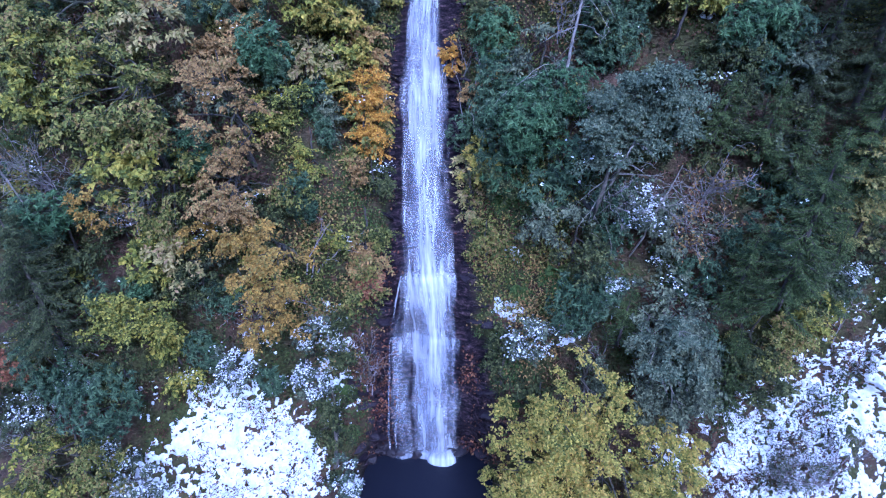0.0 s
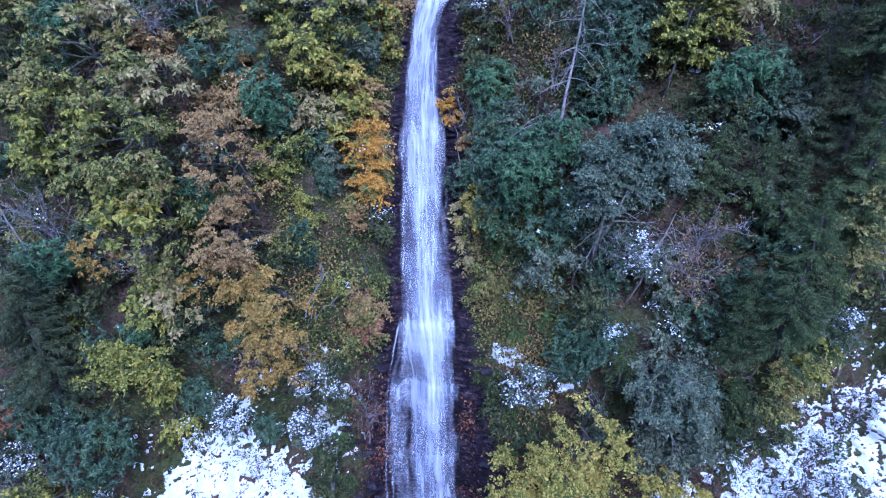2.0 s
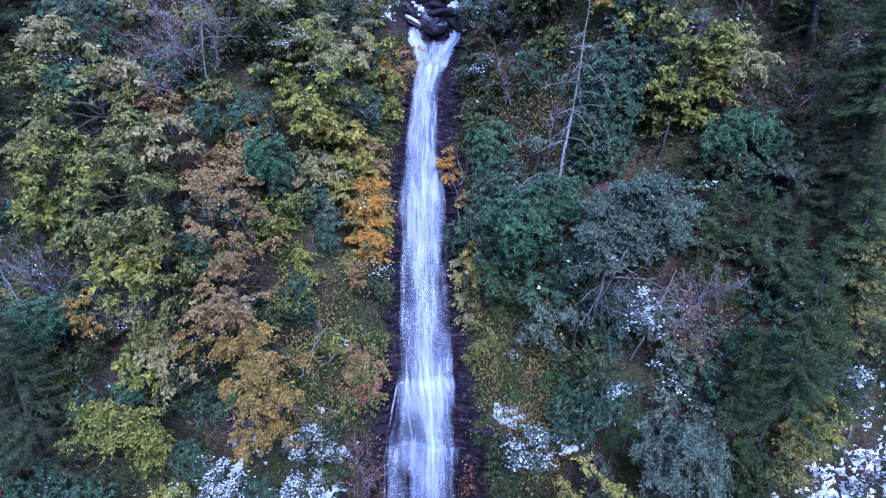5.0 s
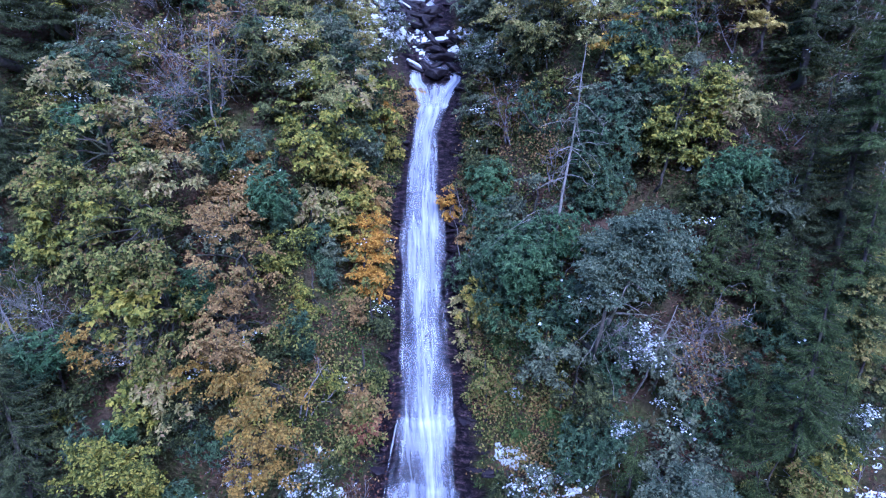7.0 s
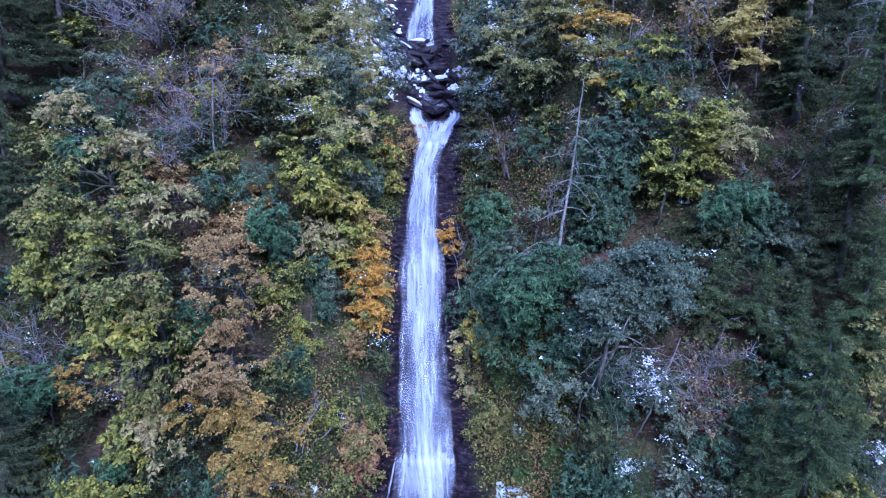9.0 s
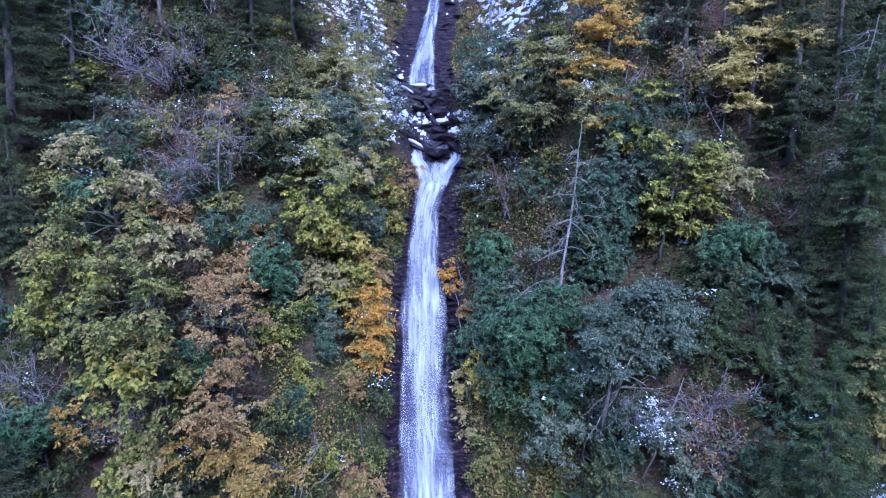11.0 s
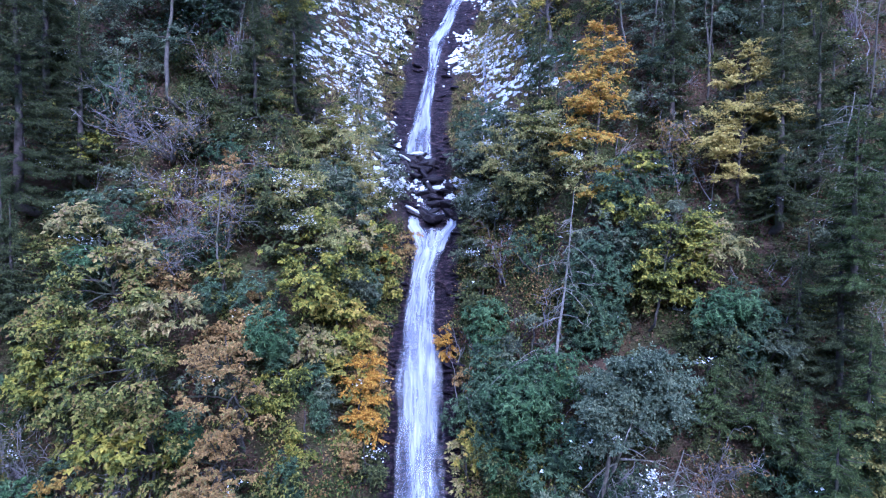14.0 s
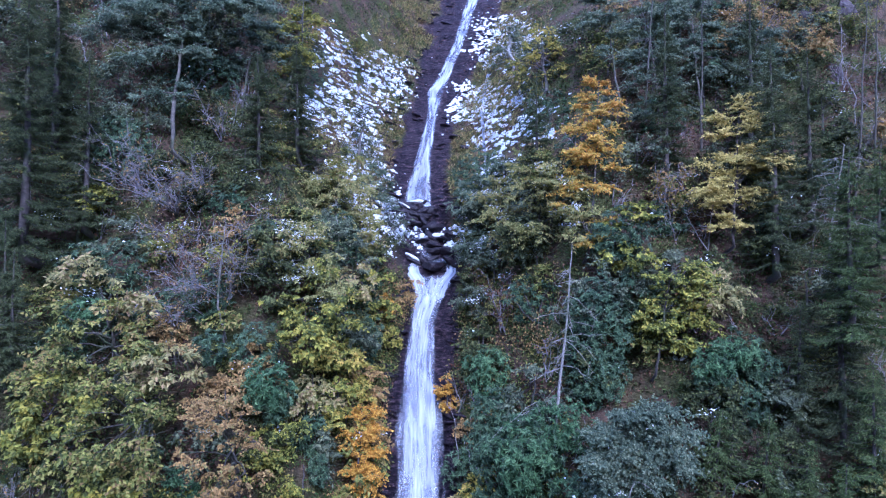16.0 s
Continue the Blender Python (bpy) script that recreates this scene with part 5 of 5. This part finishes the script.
def scatter(name, label, category, mat, count, size, slim, seed, keep, out=0.05, up=0.4, spread=0.12, bunch=6):
    """Small growth over the hill's face in tufts; keep(x, z) gives where it grows."""
    g = np.random.default_rng(seed)
    x, z = g.uniform(-20, 20, count), g.uniform(0.3, 44, count)
    inside = (np.abs(x) < 13.5 + 0.24 * z) & ((z < 33) | (np.abs(x - middle(z)) < 10))
    x, z, count = x[inside], z[inside], int(inside.sum())
    k = g.random(count) < keep(x, z)
    x, z = x[k], z[k]
    root = np.stack((x, ground(x, z) - out, z), 1)
    n = len(x)
    B = np.repeat(root, bunch, 0) + g.normal(0, spread, (n * bunch, 3)) * (1, 0.5, 1)
    B[:, 1] = np.minimum(B[:, 1], ground(B[:, 0], B[:, 2]) - 0.02)
    T = g.normal(0, 0.8, B.shape) + (0, -0.5, up)
    F = unit(np.array((0, -0.6, 0.8)) + g.normal(0, 0.4, B.shape))
    L = size * g.uniform(0.5, 1.4, len(B))
    tagged(part(name, mesh_of(name, *leaves(B, T, F, L, L * slim, 0.2)), mat), label, category, kind="stuff")


def off_rock(x, z):
    return 1 - ramp(rock_share(x, z), 0.2, 0.6)


def thicket(x, z):
    """Where the hillside is closely grown."""
    bed = 1 - ramp(rock_share(x, z), 0.05, 0.4)
    gorge = 1 - ramp(5.5 - np.abs(x - middle(z)), 0, 1.5) * ramp(z, 19.5, 22) * ramp(42 - z, 0, 4)
    edge = np.interp(x, (8, 11, 15), (3.0, 4.0, 6.0))
    return bed * gorge * ramp(z - edge, 0.0, 1.2)


def snowy(x, z):
    """The open patches where snow lies between the shrubs."""
    return (-5.1 < x < -2.9 and 3.4 < z < 6.8) or (1.6 < x < 3.5 and 4.8 < z < 6.9) or (-7.6 < x < -5.8 and 4.3 < z < 6.0)


def fill_hillside():
    """The mixed brush between the larger trees."""
    g = np.random.default_rng(21)
    kinds = {
        "laurel": ("laurel", "low evergreen laurel with whorled leaves", "hillside laurels", LAUREL),
        "sage": ("shrub", "grey-green leafy shrub on the slope", "grey-green brush", SAGE),
        "green": ("shrub", "dense dark green shrub on the slope", "green brush", GREEN),
        "olive": ("shrub", "small olive shrub with yellowing leaves", "olive brush", OLIVE),
        "lime": ("shrub", "small shrub turning yellow-green on the slope", "yellow-green brush", LIME),
        "brown": ("shrub", "shrub with rust brown leaves", "brown brush", BROWN),
        "bare": ("bare_shrub", "leafless grey thicket with a few dead leaves", "leafless brush", TWIG),
    }
    names = list(kinds)
    z = 3.4
    while z < 33:
        step = 1.45 if z < 22 else 1.9
        x = -22.0
        while x < 22:
            px, pz = x + g.uniform(-0.5, 0.5), z + g.uniform(-0.45, 0.45)
            x += step * 1.1
            if min(math.hypot(px - a, pz - b) for a, b in FERNS) < 0.8 or abs(px) > 13.5 + 0.26 * pz or g.random() > thicket(px, pz) or snowy(px, pz) or (6.0 < px < 9.5 and 14.2 < pz < 17.2 and g.random() < 0.75):
                continue
            left = px < -0.5
            if pz > 22:
                odds = (2, 4, 4, 2, 0, 1, 3)
            elif -5.2 < px < -1.5 and 6 < pz < 14.5:
                odds = (1, 0, 2, 4, 2, 4, 2)
            elif left and px > -9:
                odds = (3, 1, 3, 3, 2, 2, 1)
            elif left:
                odds = (3, 1, 4, 3, 1, 0, 3)
            elif px > 9:
                odds = (2, 2, 4, 1, 0, 0, 3)
            else:
                odds = (4, 3, 4, 1, 0, 0, 3)
            kind = names[int(g.choice(7, p=np.array(odds) / sum(odds)))]
            name, label, group, mat = kinds[kind]
            w, h, out = step * g.uniform(1.0, 1.7), step * g.uniform(0.9, 1.5), g.uniform(0.15, 0.6)
            if kind == "laurel":
                rosettes(name, label, px, pz, w, h, out, mat, g.uniform(0.14, 0.2), 1.4, group, 0.025)
            elif kind == "bare":
                bare_shrub(name, label, px, pz, w * 1.2, h * 1.2, out, group=group, stems=3, leafmat=LITTER, few=60, fine=0.7)
            else:
                broadleaf(name, label, px, pz, w, h, out, mat, g.uniform(0.10, 0.15), 0.55, 0.5, 0.3, group=group, clumps=7, cover=1.1, snow=0.09, bark=BARK_DARK)
        z += step * 0.95


fill_hillside()
scatter("undergrowth", "low green ivy and herbs covering the hillside", "undergrowth", GREEN, 19000, 0.13, 0.6, 41, lambda x, z: off_rock(x, z) * ramp(fbm(x * 0.5, 0, z * 0.5, 61) + 0.25, -0.1, 0.3) * ramp(z, 2.8, 4.0))
scatter("moss_tufts", "olive moss and grass tufts on the bank", "moss", FERN, 17000, 0.17, 0.25, 42, lambda x, z: off_rock(x, z) * ramp(fbm(x * 0.6, 0, z * 0.6, 62) + 0.2, -0.1, 0.3) * ramp(z, 1.8, 3.5))
scatter("leaf_litter", "brown and red fallen leaves on the slope", "leaf litter", LITTER, 19000, 0.10, 0.65, 43, lambda x, z: (0.5 + 0.5 * off_rock(x, z)) * ramp(np.abs(x - middle(z)), 1.1, 1.3) * ramp(fbm(x * 0.45, 0, z * 0.45, 63) + 0.2, -0.1, 0.2), out=0.02, up=0.0, bunch=5)
scatter("bank_moss", "mossy herbs and ivy beside the wet rock", "moss", FERN, 90000, 0.10, 0.45, 46, lambda x, z: off_rock(x, z) * ramp(5.0 - np.abs(x - middle(z)), 0, 1.5) * ramp(z, 2.2, 3.2) * ramp(19 - z, 0, 2) * ramp(fbm(x * 0.8, 0, z * 0.8, 66) + 0.15, -0.1, 0.3), up=0.1, spread=0.09)
scatter("edge_litter", "rusty red fallen leaves caught on the ledges beside the falls", "leaf litter", RED_LITTER, 60000, 0.10, 0.65, 47, lambda x, z: ramp(np.abs(x - middle(z)), 1.15, 1.35) * ramp(2.9 - np.abs(x - middle(z)), 0, 0.7) * ramp(18.5 - z, 0, 2) * ramp(fbm(x * 1.3, 0, z * 1.3, 67, 3) + np.where(x < -0.5, 0.04, -0.1), 0.0, 0.3), out=0.02, up=-0.1, spread=0.16, bunch=6)
scatter("bank_brush", "low olive and yellowing brush on the bank beside the falls", "brush", OLIVE, 110000, 0.11, 0.55, 48, lambda x, z: off_rock(x, z) * ramp(5.2 - np.abs(x - middle(z)), 0, 1.0) * ramp(z, 5.5, 7.0) * ramp(19 - z, 0, 2) * ramp(fbm(x * 1.1, 0, z * 1.1, 68) + 0.1, -0.05, 0.2), out=0.22, up=0.0, spread=0.2)
scatter("bank_leaves", "rust and ochre leaves of low brush beside the falls", "brush", BROWN, 90000, 0.09, 0.6, 49, lambda x, z: off_rock(x, z) * ramp(5.0 - np.abs(x - middle(z)), 0, 1.0) * ramp(z, 3.5, 5.0) * ramp(19 - z, 0, 2) * ramp(fbm(x * 1.2, 0, z * 1.2, 69) - 0.02, 0.0, 0.2), out=0.25, up=0.0, spread=0.18)
scatter("slope_grass", "grey-green grass blades standing through the thin snow", "grass", SAGE_PALE, 160000, 0.13, 0.14, 50, lambda x, z: ramp(x, 8, 9.5) * ramp(np.interp(x, (8, 12, 15, 18), (2.5, 4.2, 6.0, 7.0)) - z, 0, 0.5) * ramp(fbm(x * 0.9, 0, z * 0.9, 70) + 0.2, -0.1, 0.3), out=0.04, up=0.7, spread=0.08, bunch=5)
scatter("gorge_grass", "pale yellow-green grass on the gorge slopes", "grass", OCHRE_PALE, 60000, 0.22, 0.2, 45, lambda x, z: off_rock(x, z) * ramp(6.5 - np.abs(x - middle(z)), 0, 1.5) * ramp(z, 19, 21) * ramp(fbm(x * 0.9, 0, z * 0.9, 65) + 0.25, -0.1, 0.3), up=0.5, spread=0.1, bunch=6)
scatter("bank_grass", "dry grass and twigs poking through the snow", "grass", LITTER, 60000, 0.2, 0.1, 44, lambda x, z: off_rock(x, z) * ramp(5.2 - z, 0, 0.5) * ramp(fbm(x * 1.2, 0, z * 1.2, 64) + np.where(x > 0, 0.12, -0.05), -0.1, 0.3), out=0.02, up=0.8, spread=0.08, bunch=5)


# ---- stones of the stream bed ----
def ledge_stones():
    g = np.random.default_rng(31)
    shapes = []
    for k in range(14):
        bm = bmesh.new()
        bmesh.ops.create_icosphere(bm, subdivisions=2, radius=1)
        co = np.array([v.co for v in bm.verts])
        f = np.array([[v.index for v in q.verts] for q in bm.faces])
        bm.free()
        for _ in range(9):
            d = unit(g.normal(0, 1, 3))
            over = co @ d - g.uniform(0.45, 0.8)
            co = co - np.where(over > 0, over, 0)[:, None] * d
        me = mesh_of("stone", co * (1, 0.8, 0.42), f)
        me.materials.append(LEDGE)
        shapes.append(me)
    for k in range(300):
        z = g.uniform(0.7, 18.2) if k < 190 else g.uniform(21.5, 43)
        half = np.interp(z, (0, 5, 7.7, 10, 13, 18, 22, 30, 42), (2.4, 2.0, 1.75, 1.5, 1.4, 1.3, 1.9, 2.5, 3.5))
        side = g.choice((-1, 1))
        x = middle(z) + side * half * (g.uniform(0.78, 1.25) if k < 190 else g.uniform(0.3, 1.2))
        s = g.uniform(0.1, 0.34) * (1 if k < 190 else 1.2)
        ob = new("stone", shapes[k % 14])
        ob.matrix_basis = Matrix.LocRotScale((x, lie(x, z) + 0.02, z), Euler((g.normal(0, 0.2), 0.18 + g.normal(0, 0.15), g.uniform(-0.5, 0.5))), (s * 1.5, s, s * g.uniform(0.5, 0.95)))
        ob.parent = hillside


ledge_stones()
